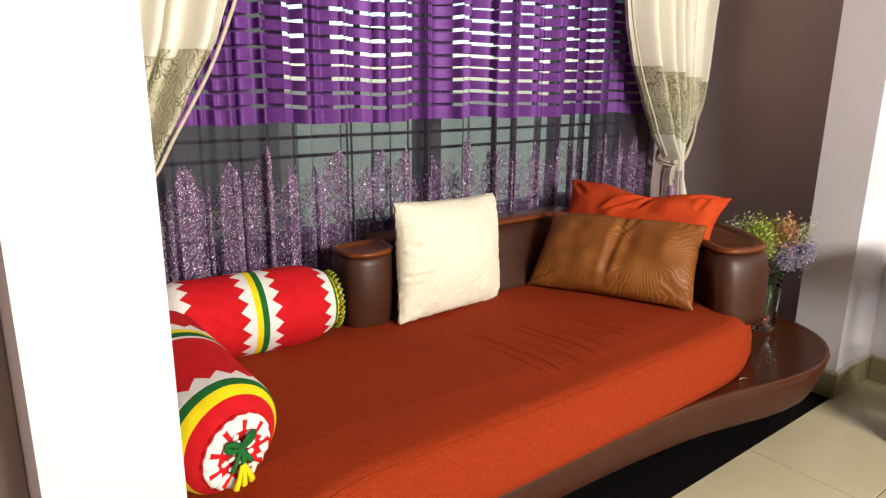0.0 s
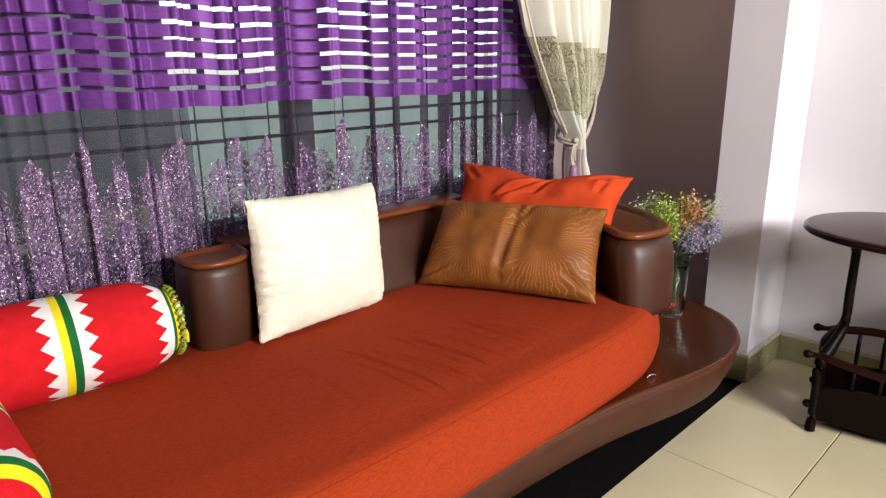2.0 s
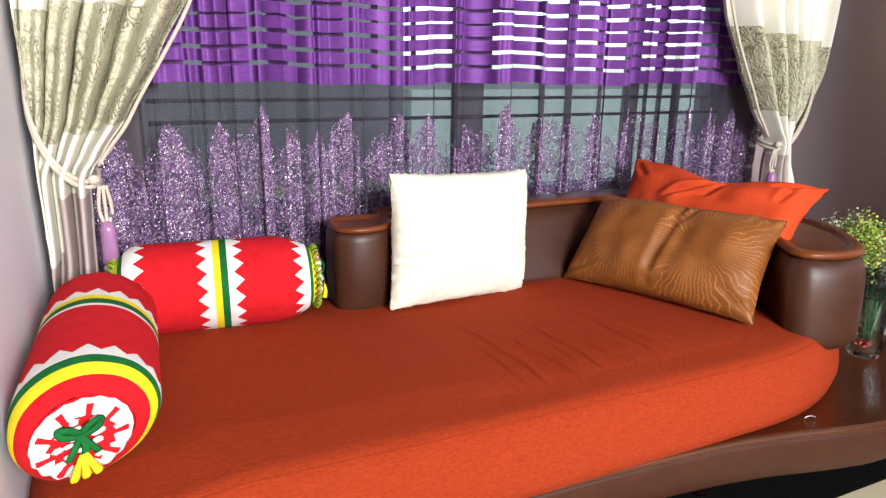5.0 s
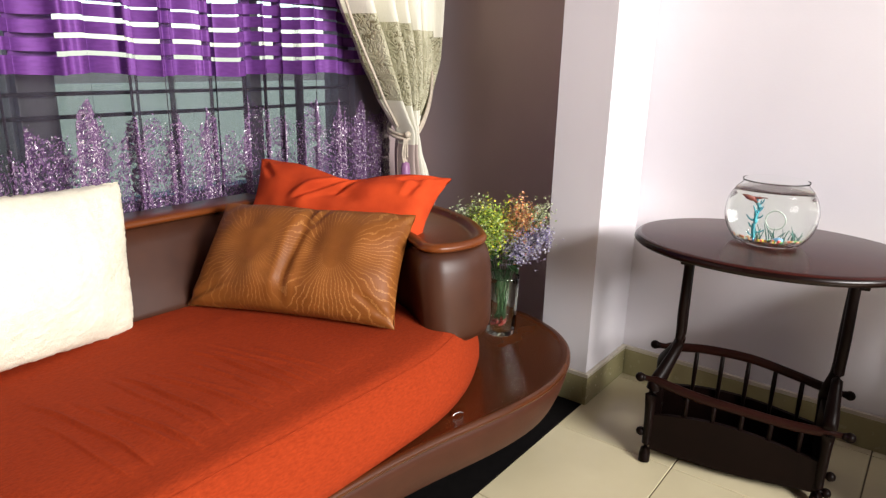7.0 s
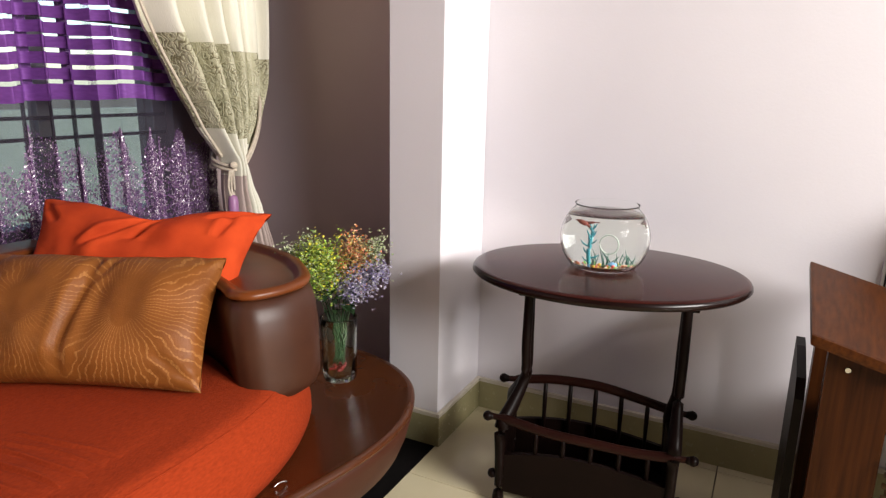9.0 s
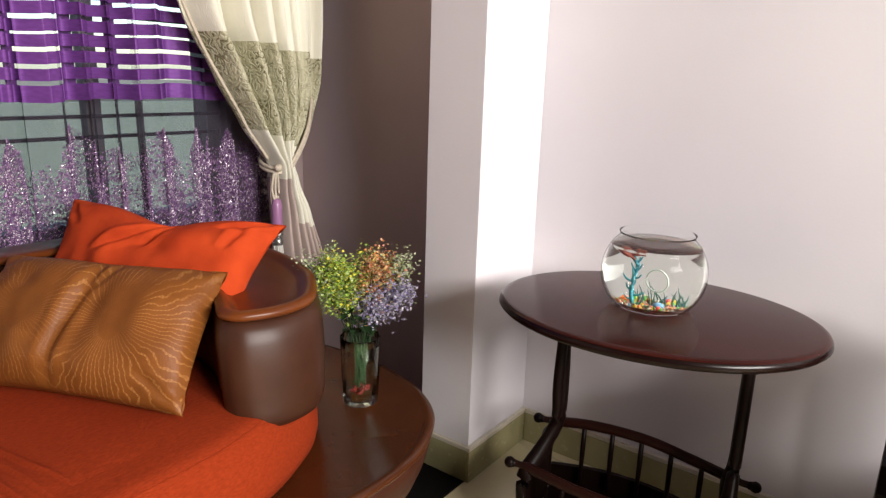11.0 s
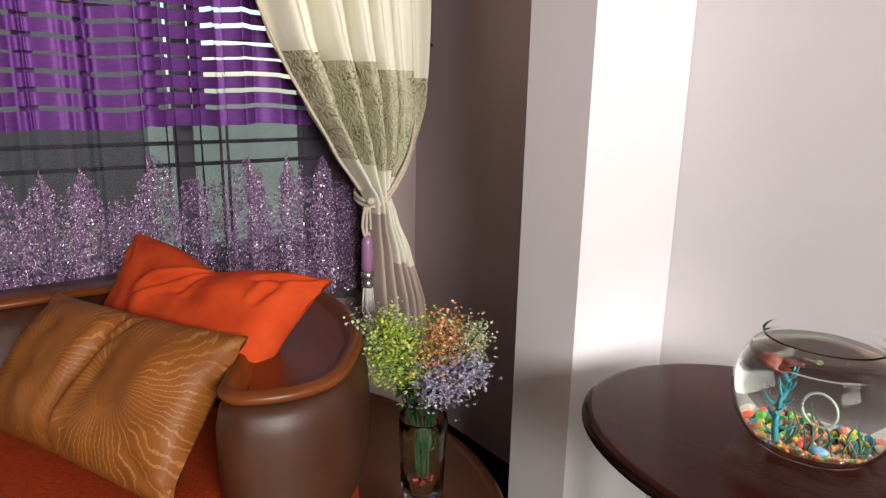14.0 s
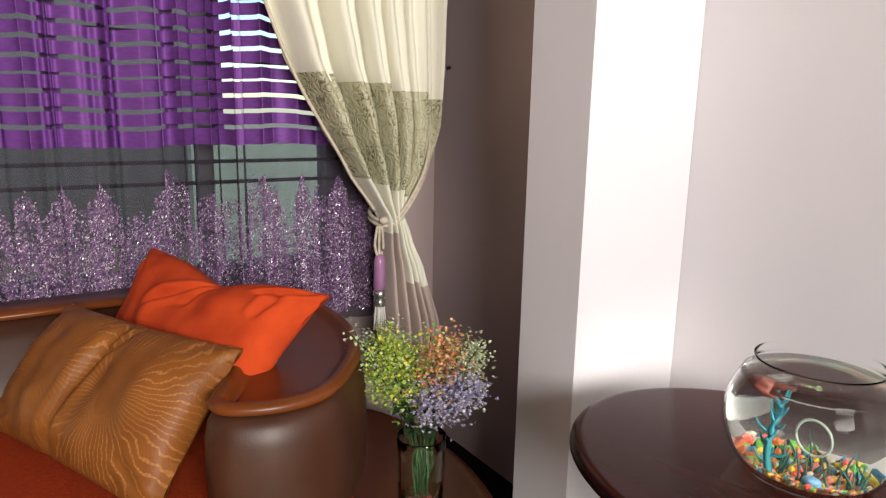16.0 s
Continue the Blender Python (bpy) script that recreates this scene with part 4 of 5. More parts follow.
# ---- bolsters ----
def bolster(a, b, r, label, seed, marks, domes, flat=1.0, slant=0.0):
    a, b = Vector(a), Vector(b)
    L = (b - a).length
    e = empty("bolster", a, label, "bolster cushion", "pair of bolsters")
    ez = (b - a).normalized()
    ex = ez.cross(Vector((0, 0, 1))).normalized()
    m = Matrix((ex, ex.cross(ez) * -1, ez)).transposed().to_4x4()
    m.translation = a
    e.matrix_world = m @ Matrix.Diagonal((1, flat, 1, 1))
    teeth = 17
    seg = teeth * 2 * 2
    cols = {"w": M["cotton"], "r": M["red"], "y": M["yellow"], "g": M["green"]}
    keys = list(cols)
    rnd = random.Random(seed)
    bm = bmesh.new()
    loops, owner = [], []

    def ring(s, zig, d):
        lp = []
        for i in range(seg):
            ang = 2 * math.pi * i / seg
            tri = abs((i / 4.0) % 1.0 - 0.5) * 4 - 1
            ss = min(max(s * L + zig * L * 0.55 * tri, 0), L)
            q = ss / L
            edge = max(0.0, 1 - q * L / domes[0]) ** 2.2 if q < 0.5 else max(0.0, 1 - (1 - q) * L / domes[1]) ** 2.2
            rr = r * (1 - 0.36 * edge) * (1 + 0.015 * math.sin(3 * ang + seed) + 0.012 * noise.noise(Vector((math.cos(ang) * 2, math.sin(ang) * 2, q * 5 + seed))))
            lp.append(Vector((rr * math.cos(ang), rr * math.sin(ang), ss)))
        loops.append(lp)
        owner.append(d)
    for (s, zg, c), (s2, zg2, _) in zip(marks, marks[1:] + [(1.0, 0, "y")]):
        ring(s, zg, c)
        for k in (1, 2, 3):
            t = k / 4
            if s2 > s:
                ring(s + (s2 - s) * t, zg * (1 - t) + zg2 * t, c)
    vs = rings(bm, loops, True, (False, False))
    bm.faces.ensure_lookup_table()
    for i, f in enumerate(bm.faces):
        f.material_index = keys.index(owner[i // seg])
    def skew(bm):
        for v in bm.verts:
            v.co.z += slant * v.co.x * min(1, max(0, 1 - v.co.z / 0.14))
        return bm
    part("cover", skew(bm), [cols[k] for k in keys], e, "crimson cover with white zigzags, yellow and green bands")
    # gathered ends
    for z0, sgn in ((0.0, -1), (L, 1)):
        bm = bmesh.new()
        k = 72
        prof = [(0.642, 0.0, "r"), (0.62, 0.006, "w"), (0.56, 0.012, "w"), (0.40, 0.016, "r"), (0.36, 0.015, "r"), (0.20, 0.010, "r"), (0.05, 0.002, "r")]
        lps = []
        for j, (rr, h, c) in enumerate(prof):
            lp = []
            for i in range(k):
                ang = 2 * math.pi * i / k
                pleat = 0.06 * math.sin(ang * 18) * (1 if j in (2, 3, 4) else 0.3)
                lp.append(Vector((r * (rr * (1 + (pleat if j in (3, 4) else pleat * 0.2))) * math.cos(ang), r * rr * (1 + (pleat if j in (3, 4) else pleat * 0.2)) * math.sin(ang), z0 + sgn * (h + 0.003 * math.sin(ang * 18)))))
            lps.append(lp)
        rings(bm, lps, True, (False, True))
        bm.faces.ensure_lookup_table()
        for i, f in enumerate(bm.faces):
            j = min(i // k, len(prof) - 2)
            f.material_index = 1 if prof[j][2] == "w" and not (j == 2 and (i // 2) % 4 == 0) else 0
        end = part("end_cover", skew(bm), [M["red"], M["cotton"]], e, "crimson end with a white pleated ring")
        if slant == 0:
            pts = []
            for k2 in range(145):
                ang, q = 2 * math.pi * k2 / 144, math.sin(k2 * 1.26)
                pts.append((r * (0.70 + 0.05 * q) * math.cos(ang), r * (0.70 + 0.05 * q) * math.sin(ang), z0 + sgn * (0.004 + 0.006 * math.cos(k2 * 1.26))))
            part("knitted_trim", tube(bmesh.new(), pts, 0.0034, 6), M["lime_trim"], end, "lime yellow knitted trim")
        bm = bmesh.new()
        for k2 in range(26):
            ang = k2 * 0.7 + seed
            rr = r * rnd.uniform(0.12, 0.38)
            ball(bm, (rr * math.cos(ang), rr * math.sin(ang), z0 + sgn * 0.017), rnd.uniform(0.004, 0.0075), 1, (1.2, 0.8, 0.6))
        part("crochet_frill", skew(bm), M["cotton"], end, "white crochet frill")
        bm = bmesh.new()
        h = z0 + sgn * 0.020
        for s2 in (-1, 1):
            tube(bm, spline([(0, -0.014, h), (s2 * 0.012, -0.028, h + sgn * 0.006), (s2 * 0.024, -0.031, h + sgn * 0.003), (s2 * 0.020, -0.018, h + sgn * 0.002), (0, -0.010, h)], 5), 0.0032, 6, (1.6, 0.6))
            tube(bm, spline([(0, -0.010, h), (s2 * 0.010, 0.006, h + sgn * 0.005), (s2 * 0.018, 0.022, h + sgn * 0.002)], 5), 0.0028, 6, (1.6, 0.6))
        tube(bm, spline([(0, -0.014, h), (0.004, 0.008, h + sgn * 0.004), (-0.002, 0.026, h)], 5), 0.004, 6, (1.3, 0.5))
        part("bow", skew(bm), M["green"], end, "green ribbon bow")
        bm = bmesh.new()
        for s2 in (-0.009, 0.0, 0.009):
            tube(bm, spline([(s2 * 0.3, 0.016, h + sgn * 0.004), (s2, 0.034, h + sgn * 0.008), (s2 * 1.6, 0.052, h + sgn * 0.004)], 4), [0.0026 + 0.0005 * q for q in range(9)], 6)
        part("tassel", skew(bm), M["yellow"], end, "yellow tassel")
    return e


# boundaries along each roll: place, zigzag height, colour that follows
bolster((0.384, 0.952, 0.500), (0.392, 1.47, 0.500), 0.099, "crimson bolster with white zigzag bands along the pier", 1,
        [(0.0, 0, "r"), (0.045, 0, "y"), (0.085, 0, "g"), (0.12, 0, "w"), (0.175, 0.04, "r"), (0.535, 0, "w"), (0.555, 0, "g"), (0.60, 0, "y"), (0.635, 0, "w"), (0.685, 0.04, "r"), (0.97, 0, "g"), (1.0, 0, "g")], (0.075, 0.05), 0.92, 0.42)
bolster((0.42, 1.525, 0.510), (0.832, 1.486, 0.510), 0.099, "crimson bolster with white zigzag bands along the window", 2,
        [(0.0, 0, "y"), (0.02, 0, "g"), (0.045, 0, "w"), (0.125, 0.045, "r"), (0.42, -0.045, "w"), (0.475, 0, "y"), (0.51, 0, "g"), (0.545, 0, "w"), (0.60, 0.045, "r"), (0.905, -0.045, "w"), (0.965, 0, "g"), (0.982, 0, "y"), (1.0, 0, "y")], (0.05, 0.10))


# ---- oval magazine table ----
def build_table():
    e = empty("magazine_table", (2.404, 0.418, 0), "oval dark mahogany side table with magazine rack", "side table")
    e.rotation_euler = (0, 0, math.atan2(0.2, 0.98))
    # local axes: x towards the wall, y along the top
    k = 72
    bm = bmesh.new()
    loops = []
    for z, d in ((0.573, 0.020), (0.575, 0.006), (0.581, 0.0), (0.587, 0.001), (0.592, 0.004), (0.595, 0.009), (0.596, 0.016)):
        loops.append([Vector(((0.246 - d) * math.cos(2 * math.pi * i / k), (0.311 - d) * math.sin(2 * math.pi * i / k), z)) for i in range(k)])
    rings(bm, loops, True, (True, True))
    for f in bm.faces:
        f.material_index = 1 if f.calc_center_median().z < 0.59 else 0
    part("tabletop", bm, [M["mahogany"], M["ebony_gloss"]], e, "polished oval mahogany top with a near black rim")
    for top, low in ((0.172, 0.214), (-0.184, -0.180)):
        # S-shaped end legs
        for v in (-1, 1):
            pts = spline([(v * 0.014, top, 0.572), (v * 0.012, top, 0.50), (v * 0.024, top, 0.40), (v * 0.020, top, 0.31), (v * 0.05, (top + low) / 2, 0.25), (v * 0.086, low, 0.20), (v * 0.092, low, 0.12), (v * 0.086, low, 0.06), (v * 0.098, low, 0.0)], 5)
            rad = [0.0145 + 0.006 * math.exp(-((p.z - 0.22) / 0.05) ** 2) + 0.003 * (p.z < 0.03) for p in pts]
            part("leg", tube(bmesh.new(), pts, rad, 10, (0.8, 1.0)), M["ebony"], e, "curved dark leg")
        part("top_bracket", a_box((-0.13, top - 0.011, 0.549), (0.11, top + 0.011, 0.5725), 0.005), M["ebony"], e)
        part("side_board", a_box((-0.085, low - 0.009, 0.06), (0.085, low + 0.009, 0.20), 0.006), M["ebony"], e)
    for v, line in ((-0.088, ((0.247, 0.228), (0.21, 0.226), (0.11, 0.206), (0.01, 0.196), (-0.1, 0.188), (-0.18, 0.190), (-0.222, 0.190))),
                    (0.086, ((0.240, 0.250), (0.20, 0.252), (0.11, 0.264), (0.0, 0.262), (-0.1, 0.242), (-0.19, 0.220), (-0.232, 0.215)))):
        # curved rail with knobs at its ends
        pts = spline([(v, y, z) for y, z in line], 5)
        part("rail", tube(bmesh.new(), pts, [0.008] * 5 + [0.0125] * (len(pts) - 10) + [0.008] * 5, 10, (0.7, 1.0)), M["rail"], e, "curved dark mahogany rail")
        for p, q in ((pts[0], pts[2]), (pts[-1], pts[-3])):
            bm = bmesh.new()
            ball(bm, p, 0.0125, 2)
            ball(bm, p.lerp(q, 0.8), 0.0095, 2)
            part("knob", bm, M["ebony"], e)
        for i in range(5):
            y = 0.13 - 0.064 * i
            z = min(pts, key=lambda p: abs(p.y - y)).z
            part("spindle", tube(bmesh.new(), [(v, y, z), (v * 0.98, y, z * 0.6 + 0.05), (v * 0.96, y, 0.11)], [0.005, 0.006, 0.0045], 8), M["ebony"], e)
        for y, z in ((0.231, 0.077), (-0.200, 0.081), (-0.198, 0.036)):
            bm = bmesh.new()
            ball(bm, (v, y, z), 0.012, 2)
            tube(bm, [(v, y, z), (v, y - math.copysign(0.03, y), z)], 0.007, 8)
            part("knob", bm, M["ebony"], e)
    part("rack_floor", a_box((-0.088, -0.18, 0.030), (0.088, 0.20, 0.046), 0.004), M["ebony"], e, "dark rack floor")
    for v in (-0.094, 0.094):
        bm = bmesh.new()
        ys = [0.205 - 0.0385 * i for i in range(11)]
        top = [(v, y, 0.130 + 0.02 * math.cos((y - 0.05) * 9) - 0.06 * (0.205 - y) * (0.205 - y)) for y in ys]
        bot = [(v, y, 0.022 + 0.012 * abs(y) / 0.2) for y in ys]
        f = [(v + 0.012, p[1], p[2]) for p in top]
        g = [(v + 0.012, p[1], p[2]) for p in bot]
        rings(bm, [[a, b, c, d] for a, b, c, d in zip(top, f, g, bot)], True, (True, True))
        part("rack_side", bm, M["ebony"], e, "dark shaped rack side", False)


build_table()


# ---- fish bowl ----
def build_bowl():
    e = empty("fish_bowl", (2.412, 0.430, 0.5962), "round clear glass fish bowl with water and gravel", "fish bowl")
    R, cz = 0.101, 0.070
    prof = []
    for i in range(25):
        a = -math.pi / 2 + 0.80 + (math.pi - 0.80 - 0.78) * i / 24
        prof.append((R * math.cos(a), cz + R * math.sin(a) * 0.95))
    rim = prof[-1]
    outer = [(0.03, 0.0015), (0.055, 0.0), (0.068, 0.0015)] + prof + [(rim[0] - 0.0008, rim[1] + 0.005), (rim[0] + 0.0012, rim[1] + 0.009)]
    inner = [(rim[0] + 0.0004, rim[1] + 0.0094), (rim[0] - 0.0018, rim[1] + 0.005), (rim[0] - 0.0016, rim[1])] + [(r - 0.0018 if r > 0.01 else r, z + (0.0015 if z < cz else -0.0006)) for r, z in prof[::-1][1:]] + [(0.04, 0.010), (0.015, 0.010)]
    g = part("bowl_glass", lathe(bmesh.new(), outer + inner, 56, cap=(True, True)), M["bowl"], e, "clear glass bowl")
    g.visible_shadow = False
    level = 0.126
    w = [(0.015, 0.0125), (0.04, 0.0125)] + [(r - 0.0035, z + 0.002) for r, z in prof if 0.0115 < z < level - 0.004]
    w += [(w[-1][0], level), (w[-1][0] * 0.5, level + 0.0004)]
    o = part("water", lathe(bmesh.new(), w, 48, cap=(True, True)), M["water"], e, "clear water")
    o.visible_shadow = False
    rnd = random.Random(3)
    bm = bmesh.new()
    for _ in range(640):
        a, q = rnd.uniform(0, 6.283), math.sqrt(rnd.random())
        z = rnd.uniform(0.012, 0.018) + 0.006 * q * q
        rr = q * min(0.084, 0.062 + (z - 0.012) * 1.15)
        ball(bm, (rr * math.cos(a), rr * math.sin(a), z), rnd.uniform(0.0026, 0.0046), 1, (1, rnd.uniform(0.6, 1), rnd.uniform(0.6, 1)))
    p = part("gravel", bm, M["pebble"], e, "bright coloured gravel", False)
    p["kind"] = "stuff"
    # branching coral facing the room
    bm = bmesh.new()
    trunk = spline([(-0.030, 0.018, 0.016), (-0.034, 0.021, 0.050), (-0.028, 0.017, 0.078), (-0.031, 0.022, 0.096)], 5)
    tube(bm, trunk, [0.0042 - 0.00012 * q for q in range(len(trunk))], 8)
    for k in range(18):
        b = trunk[2 + k * 13 // 18]
        a, up = k * 2.4, rnd.uniform(0.006, 0.014)
        r = rnd.uniform(0.008, 0.016) * (1.3 - 0.04 * k)
        tip = b + Vector((0.5 * r * math.cos(a), r * math.sin(a), up))
        tube(bm, spline([b, b.lerp(tip, 0.6) - Vector((0, 0, 0.003)), tip], 3), [0.0020, 0.0019, 0.0018, 0.0016, 0.0014, 0.0012, 0.0008], 6)
    part("coral", bm, M["coral"], e, "teal branching coral ornament")
    for k in range(26):
        a = rnd.uniform(0, 6.28)
        b = Vector((-0.002 + 0.028 * math.cos(a), -0.014 + 0.034 * math.sin(a), 0.018))
        pts = spline([b, b + Vector((rnd.uniform(-0.005, 0.005), rnd.uniform(-0.005, 0.005), 0.009)), b + Vector((rnd.uniform(-0.009, 0.009), rnd.uniform(-0.009, 0.009), rnd.uniform(0.018, 0.032)))], 3)
        part("weed", tube(bmesh.new(), pts, [0.0012, 0.0013, 0.0013, 0.0011, 0.0009, 0.0007, 0.0004], 5), M["weed"], e, "dark green weed tuft")
    bm = bmesh.new()
    ball(bm, (-0.036, -0.026, 0.024), 0.0085, 2, (0.8, 1.2, 0.75))
    part("blue_stone", bm, M["bluestone"], e, "pale blue stone")
    bm = bmesh.new()
    tube(bm, spline([(-0.030, 0.021, 0.092), (-0.033, 0.030, 0.099), (-0.035, 0.042, 0.104), (-0.033, 0.052, 0.106)], 5), [0.0035] * 5 + [0.006] * 6 + [0.004, 0.0035, 0.003, 0.002, 0.0012], 8)
    tube(bm, spline([(-0.031, 0.030, 0.100), (-0.034, 0.016, 0.104), (-0.033, 0.004, 0.105)], 5), [0.004] * 6 + [0.0022] * 5, 8)
    part("driftwood", bm, M["drift"], e, "red brown driftwood")
    bm = bmesh.new()
    tube(bm, [(-0.014, -0.012 + 0.017 * math.cos(t), 0.060 + 0.017 * math.sin(t)) for t in (2 * math.pi * i / 24 for i in range(25))], 0.0013, 8)
    part("ring_ornament", bm, M["pale"], e, "pale round arch ornament")


build_bowl()


# ---- vase and flowers ----
VASE = Vector((2.222, 1.04, 0.2545))


def build_vase():
    e = empty("glass_vase", VASE, "ribbed clear glass vase on the sofa shelf", "vase")
    k = 48
    out = [(0.036, 0.0), (0.041, 0.004), (0.0425, 0.02), (0.044, 0.08), (0.046, 0.14), (0.0475, 0.168), (0.0465, 0.171)]
    inn = [(0.0445, 0.168), (0.043, 0.14), (0.041, 0.08), (0.039, 0.02), (0.034, 0.014), (0.012, 0.012)]
    loops = []
    for j, (r, z) in enumerate(out + inn):
        rib = 0.0014 if j < len(out) else 0.0
        loops.append([Vector(((r + rib * math.sin(12 * a + z * 70)) * math.cos(a), (r + rib * math.sin(12 * a + z * 70)) * math.sin(a), z)) for a in (2 * math.pi * i / k for i in range(k))])
    bm = bmesh.new()
    rings(bm, loops, True, (True, True))
    g = part("glass", bm, M["vase"], e, "ribbed clear glass")
    g.visible_shadow = False
    bm = bmesh.new()
    rnd = random.Random(8)
    for _ in range(14):
        a, q = rnd.uniform(0, 6.28), 0.024 * math.sqrt(rnd.random())
        ball(bm, (q * math.cos(a), q * math.sin(a), 0.021 + 0.016 * rnd.random()), 0.008, 1, (1, 0.9, 0.7))
    part("stones", bm, M["redstone"], e, "dark red stones")


def leaf(bm, at, d, s, w=0.5):
    d = d.normalized()
    side = d.cross(Vector((0.3, 0.2, 1))).normalized() * s * w
    up = side.cross(d).normalized() * s * 0.18
    a, b = at, at + d * s
    m = at + d * s * 0.5
    v = [bm.verts.new(p) for p in (a, m + side + up, b, m - side + up, m)]
    bm.faces.new((v[0], v[1], v[4]))
    bm.faces.new((v[1], v[2], v[4]))
    bm.faces.new((v[2], v[3], v[4]))
    bm.faces.new((v[3], v[0], v[4]))


def build_flowers():
    e = empty("flower_bunch", VASE + Vector((0, 0, 0.02)), "artificial lime, orange and violet flowers in the vase", "flowers")
    rnd = random.Random(21)
    # direction seen from the room: left is +y/-x, right is -y/+x
    across = Vector((0.62, -0.78, 0))
    deep = Vector((0.78, 0.62, 0))
    plan = []
    for i in range(12):
        plan.append(("lime", rnd.uniform(-0.115, 0.01), rnd.uniform(-0.05, 0.04), rnd.uniform(0.265, 0.355)))
    for i in range(4):
        plan.append(("pale_green", rnd.uniform(-0.135, -0.07), rnd.uniform(-0.03, 0.05), rnd.uniform(0.295, 0.345)))
    for i in range(5):
        plan.append(("orange", rnd.uniform(0.03, 0.125), rnd.uniform(-0.03, 0.04), rnd.uniform(0.285, 0.35)))
    for i in range(6):
        plan.append(("violet", rnd.uniform(0.015, 0.11), rnd.uniform(-0.05, 0.02), rnd.uniform(0.235, 0.305)))
    for i in range(3):
        plan.append(("pale_green", rnd.uniform(0.03, 0.11), rnd.uniform(-0.02, 0.04), rnd.uniform(0.28, 0.34)))
    heads = {}
    for kind, ax, dp, h in plan:
        tip = across * ax + deep * dp + Vector((0, 0, h))
        foot = Vector((rnd.uniform(-0.015, 0.015), rnd.uniform(-0.015, 0.015), 0.02))
        mid = Vector((tip.x * 0.28, tip.y * 0.28, 0.17))
        line = spline([foot, mid, mid.lerp(tip, 0.55) + Vector((0, 0, 0.012)), tip], 5)
        sp = part("stem", tube(bmesh.new(), line, 0.0011, 5), M["stem"], e)
        bm = heads.setdefault(kind, bmesh.new())
        for j in range(210):
            t = rnd.random() ** 0.7
            c = line[min(int((0.52 + 0.48 * t) * (len(line) - 1)), len(line) - 1)]
            spread = 0.026 * (1.1 - 0.55 * t)
            p = c + Vector((rnd.gauss(0, spread), rnd.gauss(0, spread), rnd.gauss(0.0, 0.012)))
            d = Vector((rnd.gauss(0, 1), rnd.gauss(0, 1), rnd.gauss(0.6, 0.8)))
            if kind in ("violet", "orange"):
                for q in range(4):
                    leaf(bm, p, Vector((rnd.gauss(0, 1), rnd.gauss(0, 1), rnd.gauss(0.2, 0.8))), rnd.uniform(0.0035, 0.0065), 0.6)
            else:
                leaf(bm, p, d, rnd.uniform(0.0045, 0.0095), 0.5)
                leaf(bm, p, Vector((-d.x, d.y, d.z * 0.6)), rnd.uniform(0.0035, 0.007), 0.55)
        # loose tip sprays
        for j in range(12):
            p = tip + Vector((rnd.gauss(0, 0.007), rnd.gauss(0, 0.007), 0.0035 * j - 0.005))
            leaf(bm, p, Vector((rnd.gauss(0, 1), rnd.gauss(0, 1), 0.8)), 0.007, 0.5)
    for kind, bm in heads.items():
        h = part("blossoms" if kind in ("violet", "orange") else "leaf_sprays", bm, M[kind], e, smooth=False)
        h["kind"] = "stuff"
    bm = bmesh.new()
    for j in range(34):
        a = rnd.uniform(0, 6.28)
        p = Vector((0.035 * math.cos(a), 0.035 * math.sin(a), rnd.uniform(0.17, 0.24)))
        leaf(bm, p, Vector((math.cos(a), math.sin(a), rnd.uniform(-0.5, 0.6))), rnd.uniform(0.02, 0.036), 0.42)
    part("lower_leaves", bm, M["stem"], e, "broad dark green leaves", False)
    bm = bmesh.new()
    for q in range(3):
        s = spline([(0.012 * (q - 1), 0.01, 0.15), (0.01 * q, -0.01, 0.09), (0.015 * (1 - q), 0.012, 0.03)], 5)
        tube(bm, s, 0.0015, 5)
    part("stem", bm, M["stem"], e)


build_vase()
build_flowers()


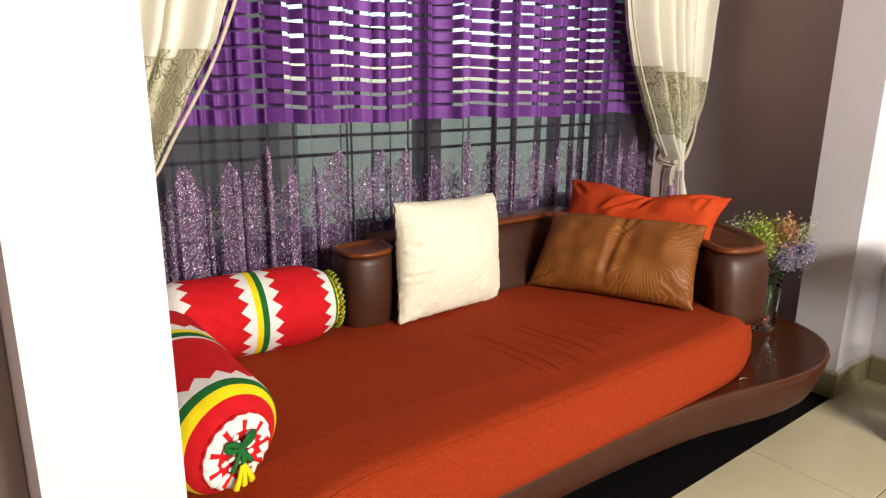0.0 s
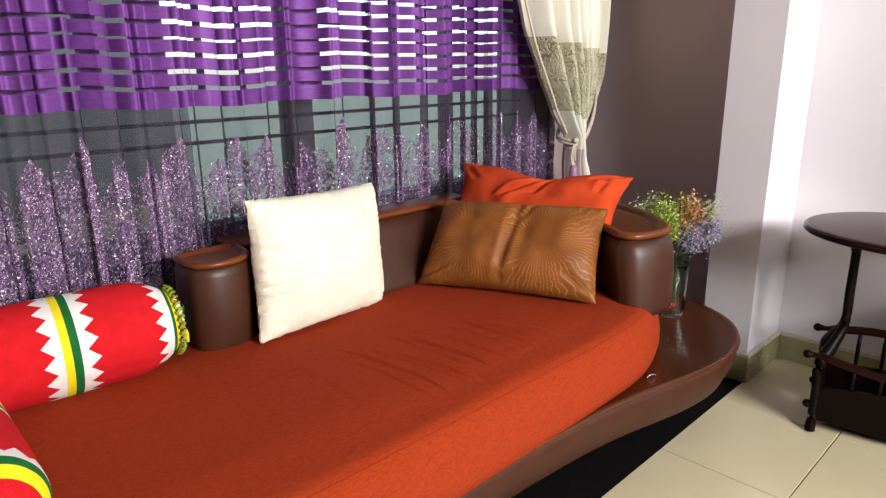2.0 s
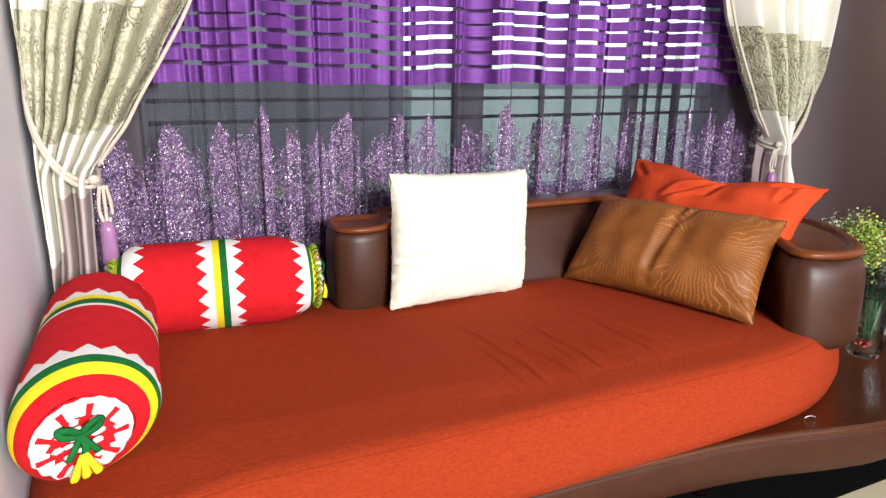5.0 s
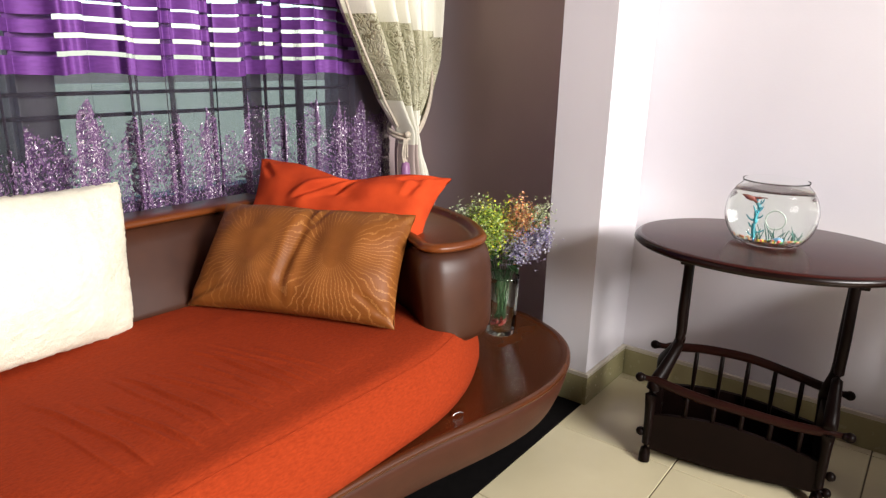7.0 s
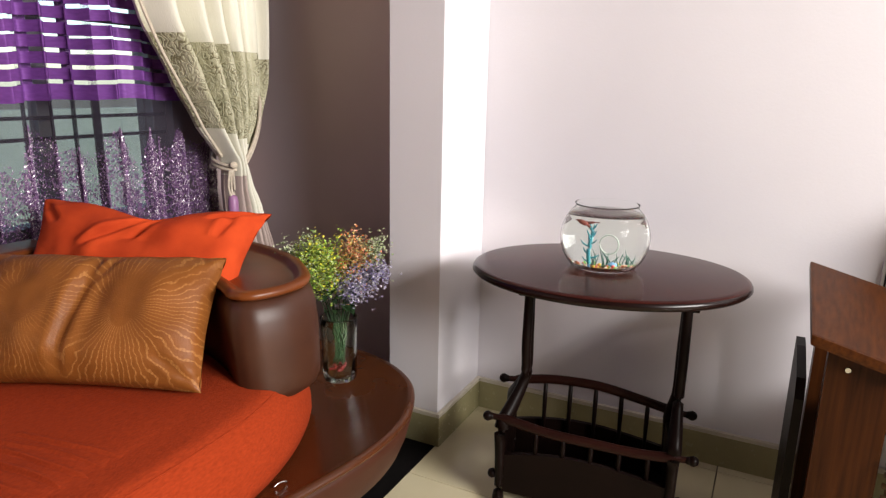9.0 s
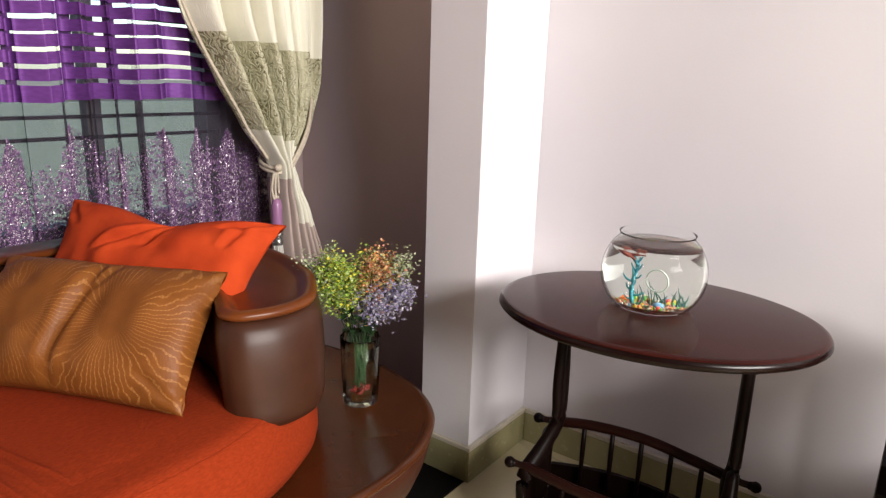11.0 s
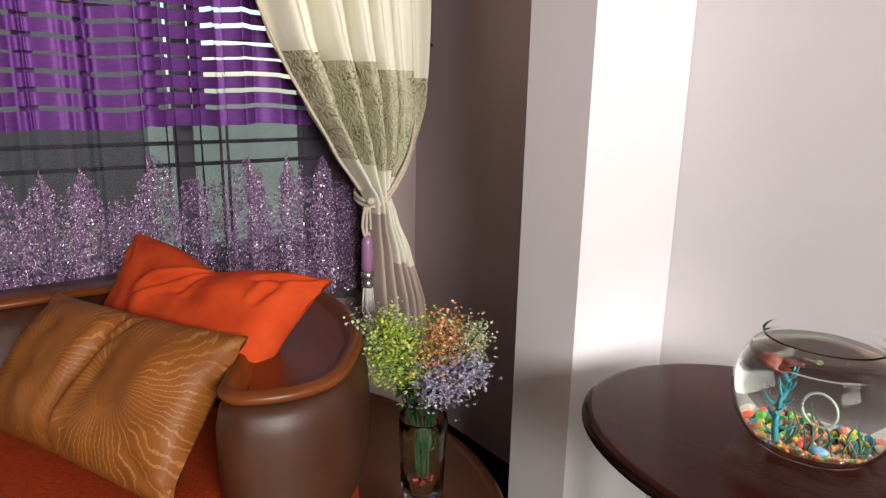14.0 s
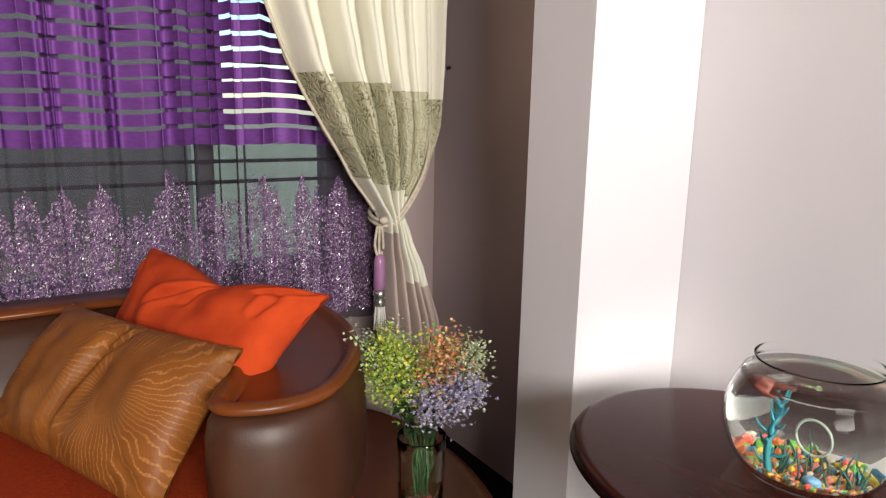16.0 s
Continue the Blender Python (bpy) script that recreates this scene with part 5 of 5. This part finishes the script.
# ---- wooden armchair by the wall ----
def build_chair():
    e = empty("rattan_armchair", (2.4, -0.35, 0), "varnished wooden armchair with woven rattan seat", "armchair")
    o = Matrix.Translation((-2.4, 0.35, 0))

    def add(name, bm, m, label="", smooth=False, par=None):
        bm.transform(o)
        return part(name, bm, m, par or e, label, smooth)
    for y0, y1 in ((-0.17, 0.004), (-0.86, -0.70)):
        # flat arm that rises towards the wall
        bm = bmesh.new()
        box(bm, (2.245, y0, 0.545), (2.60, y1, 0.567), 0.006)
        for v in bm.verts:
            v.co.z += (v.co.x - 2.245) * 0.165 - 0.26 * ((y1 - v.co.y) if y0 > -0.5 else (v.co.y - y0))
        add("arm_board", bm, M["oak"], "wide varnished arm")
        a, b = (y0 + 0.03, y1 - 0.034)
        def seat_under(bm):
            for v in bm.verts:
                if v.co.z > 0.3:
                    v.co.z = 0.5445 + (v.co.x - 2.245) * 0.165 - 0.26 * ((y1 - v.co.y) if y0 > -0.5 else (v.co.y - y0))
            return bm
        bm = seat_under(a_box((2.275, a, 0.0), (2.30, b, 0.545), 0.0))
        add("front_post", bm, M["oak_up"], "broad varnished front post")
        bm = seat_under(a_box((2.56, a, 0.0), (2.60, b, 0.60), 0.0))
        add("rear_post", bm, M["oak_up"])
        bm = bmesh.new()
        s = y1 - 0.012 if y0 > -0.5 else y0 + 0.02
        pts = [(2.33, 0.0), (2.33, 0.40), (2.36, 0.435), (2.5, 0.455), (2.56, 0.455), (2.56, 0.0)]
        rings(bm, [[(x, s + d, z) for x, z in pts] for d in (0.0, 0.018)], True, (True, True))
        add("side_panel", bm, M["ebony"], "dark side panel")
        add("screw_cap", tube(bmesh.new(), [(2.2745, (a + b) / 2 + 0.02, 0.50), (2.271, (a + b) / 2 + 0.02, 0.50)], 0.005, 10), M["silver"], "small metal screw cap")
    add("seat_rail", a_box((2.28, -0.70, 0.30), (2.31, -0.156, 0.36), 0.006), M["oak"])
    add("back_rail", a_box((2.56, -0.70, 0.30), (2.60, -0.156, 0.36), 0.006), M["oak"])
    # rounded back
    bm = bmesh.new()
    ring = [(-0.69, 0.36), (-0.69, 0.66)] + [(-0.48 + 0.21 * math.cos(t), 0.68 + 0.17 * math.sin(t)) for t in (math.pi * (1 - i / 16) for i in range(17))] + [(-0.27, 0.66), (-0.27, 0.36)]
    rings(bm, [[(x, y, z) for y, z in ring] for x in (2.61, 2.64)], True, (True, True))
    add("backrest", bm, M["oak"], "rounded varnished back")
    # woven seat: crossing flat strands
    bm = bmesh.new()
    for i in range(34):
        y = -0.69 + 0.016 * i
        pts = [(2.30 + 0.026 * j, y, 0.362 + (0.004 if (i + j) % 2 else -0.002)) for j in range(11)]
        tube(bm, pts, 0.0062, 6, (1.0, 0.5))
    for j in range(19):
        x = 2.305 + 0.0135 * j
        pts = [(x, -0.695 + 0.032 * i, 0.362 + (0.004 if (i + j) % 2 else -0.002)) for i in range(18)]
        tube(bm, pts, 0.0055, 6, (1.0, 0.5))
    add("woven_seat", bm, M["rattan"], "tan woven rattan seat", True)["kind"] = "stuff"
    bm = bmesh.new()
    for i in range(30):
        y = -0.685 + 0.018 * i
        pts = [(2.272 - 0.004 * math.sin(q * 1.57 + i * 3.1416), y, 0.06 + 0.024 * q) for q in range(13)]
        tube(bm, pts, 0.0075, 6, (1.0, 0.6))
    for q in range(12):
        pts = [(2.272 + 0.004 * math.sin(q * 1.57 + i * 3.1416), -0.69 + 0.018 * i, 0.07 + 0.024 * q) for i in range(31)]
        tube(bm, pts, 0.006, 6, (0.6, 1.0))
    add("woven_front", bm, M["rattan"], "tan woven rattan front", True)["kind"] = "stuff"


build_chair()


def build_socket():
    e = empty("wall_socket", (2.719, -0.20, 0.578), "white plastic wall socket beside the armchair", "wall socket")
    part("frame", a_box((-0.009, -0.048, -0.042), (0, 0.048, 0.042), 0.004), M["plastic"], e)
    part("shadow_gap", a_box((-0.0105, -0.042, -0.037), (-0.0092, 0.042, 0.037), 0.0005, 1), M["dark"], e, "black joint round the plate")
    part("plate", a_box((-0.0125, -0.038, -0.033), (-0.0107, 0.038, 0.033), 0.0008, 1), M["white"], e)
    for y, z in ((-0.012, 0.008), (0.012, 0.008), (0, -0.012)):
        part("pin_hole", tube(bmesh.new(), [(-0.0127, y, z), (-0.0135, y, z)], 0.004, 8), M["dark"], e)


build_socket()


# ---- floor tiles, each a piece ----
def build_tiles():
    size, gap = 0.40, 0.003
    me = {}
    floor = bpy.data.objects["floor"]
    x0, y0 = 2.28 - 0.40 * 13, 0.54 - 0.40 * 8
    xs, ys = [x0 + size * i for i in range(15)], [y0 + size * i for i in range(9)]
    for x in xs:
        for y in ys:
            a, b = max(x, -2.6) + gap / 2, min(x + size, 2.72) - gap / 2
            c, d = max(y, -2.6) + gap / 2, min(y + size, 0.868) - gap / 2
            if b - a < 0.02 or d - c < 0.02:
                continue
            key = (round(b - a, 3), round(d - c, 3))
            if key not in me:
                bm = a_box((0, 0, -0.0055), (b - a, d - c, 0.0), 0.0012, 1)
                m = bpy.data.meshes.new("tile")
                bm.to_mesh(m)
                bm.free()
                m.materials.append(M["tile"])
                me[key] = m
            t = new("tile", me[key])
            t.location = (a, c, 0)
            t.parent = floor


build_tiles()
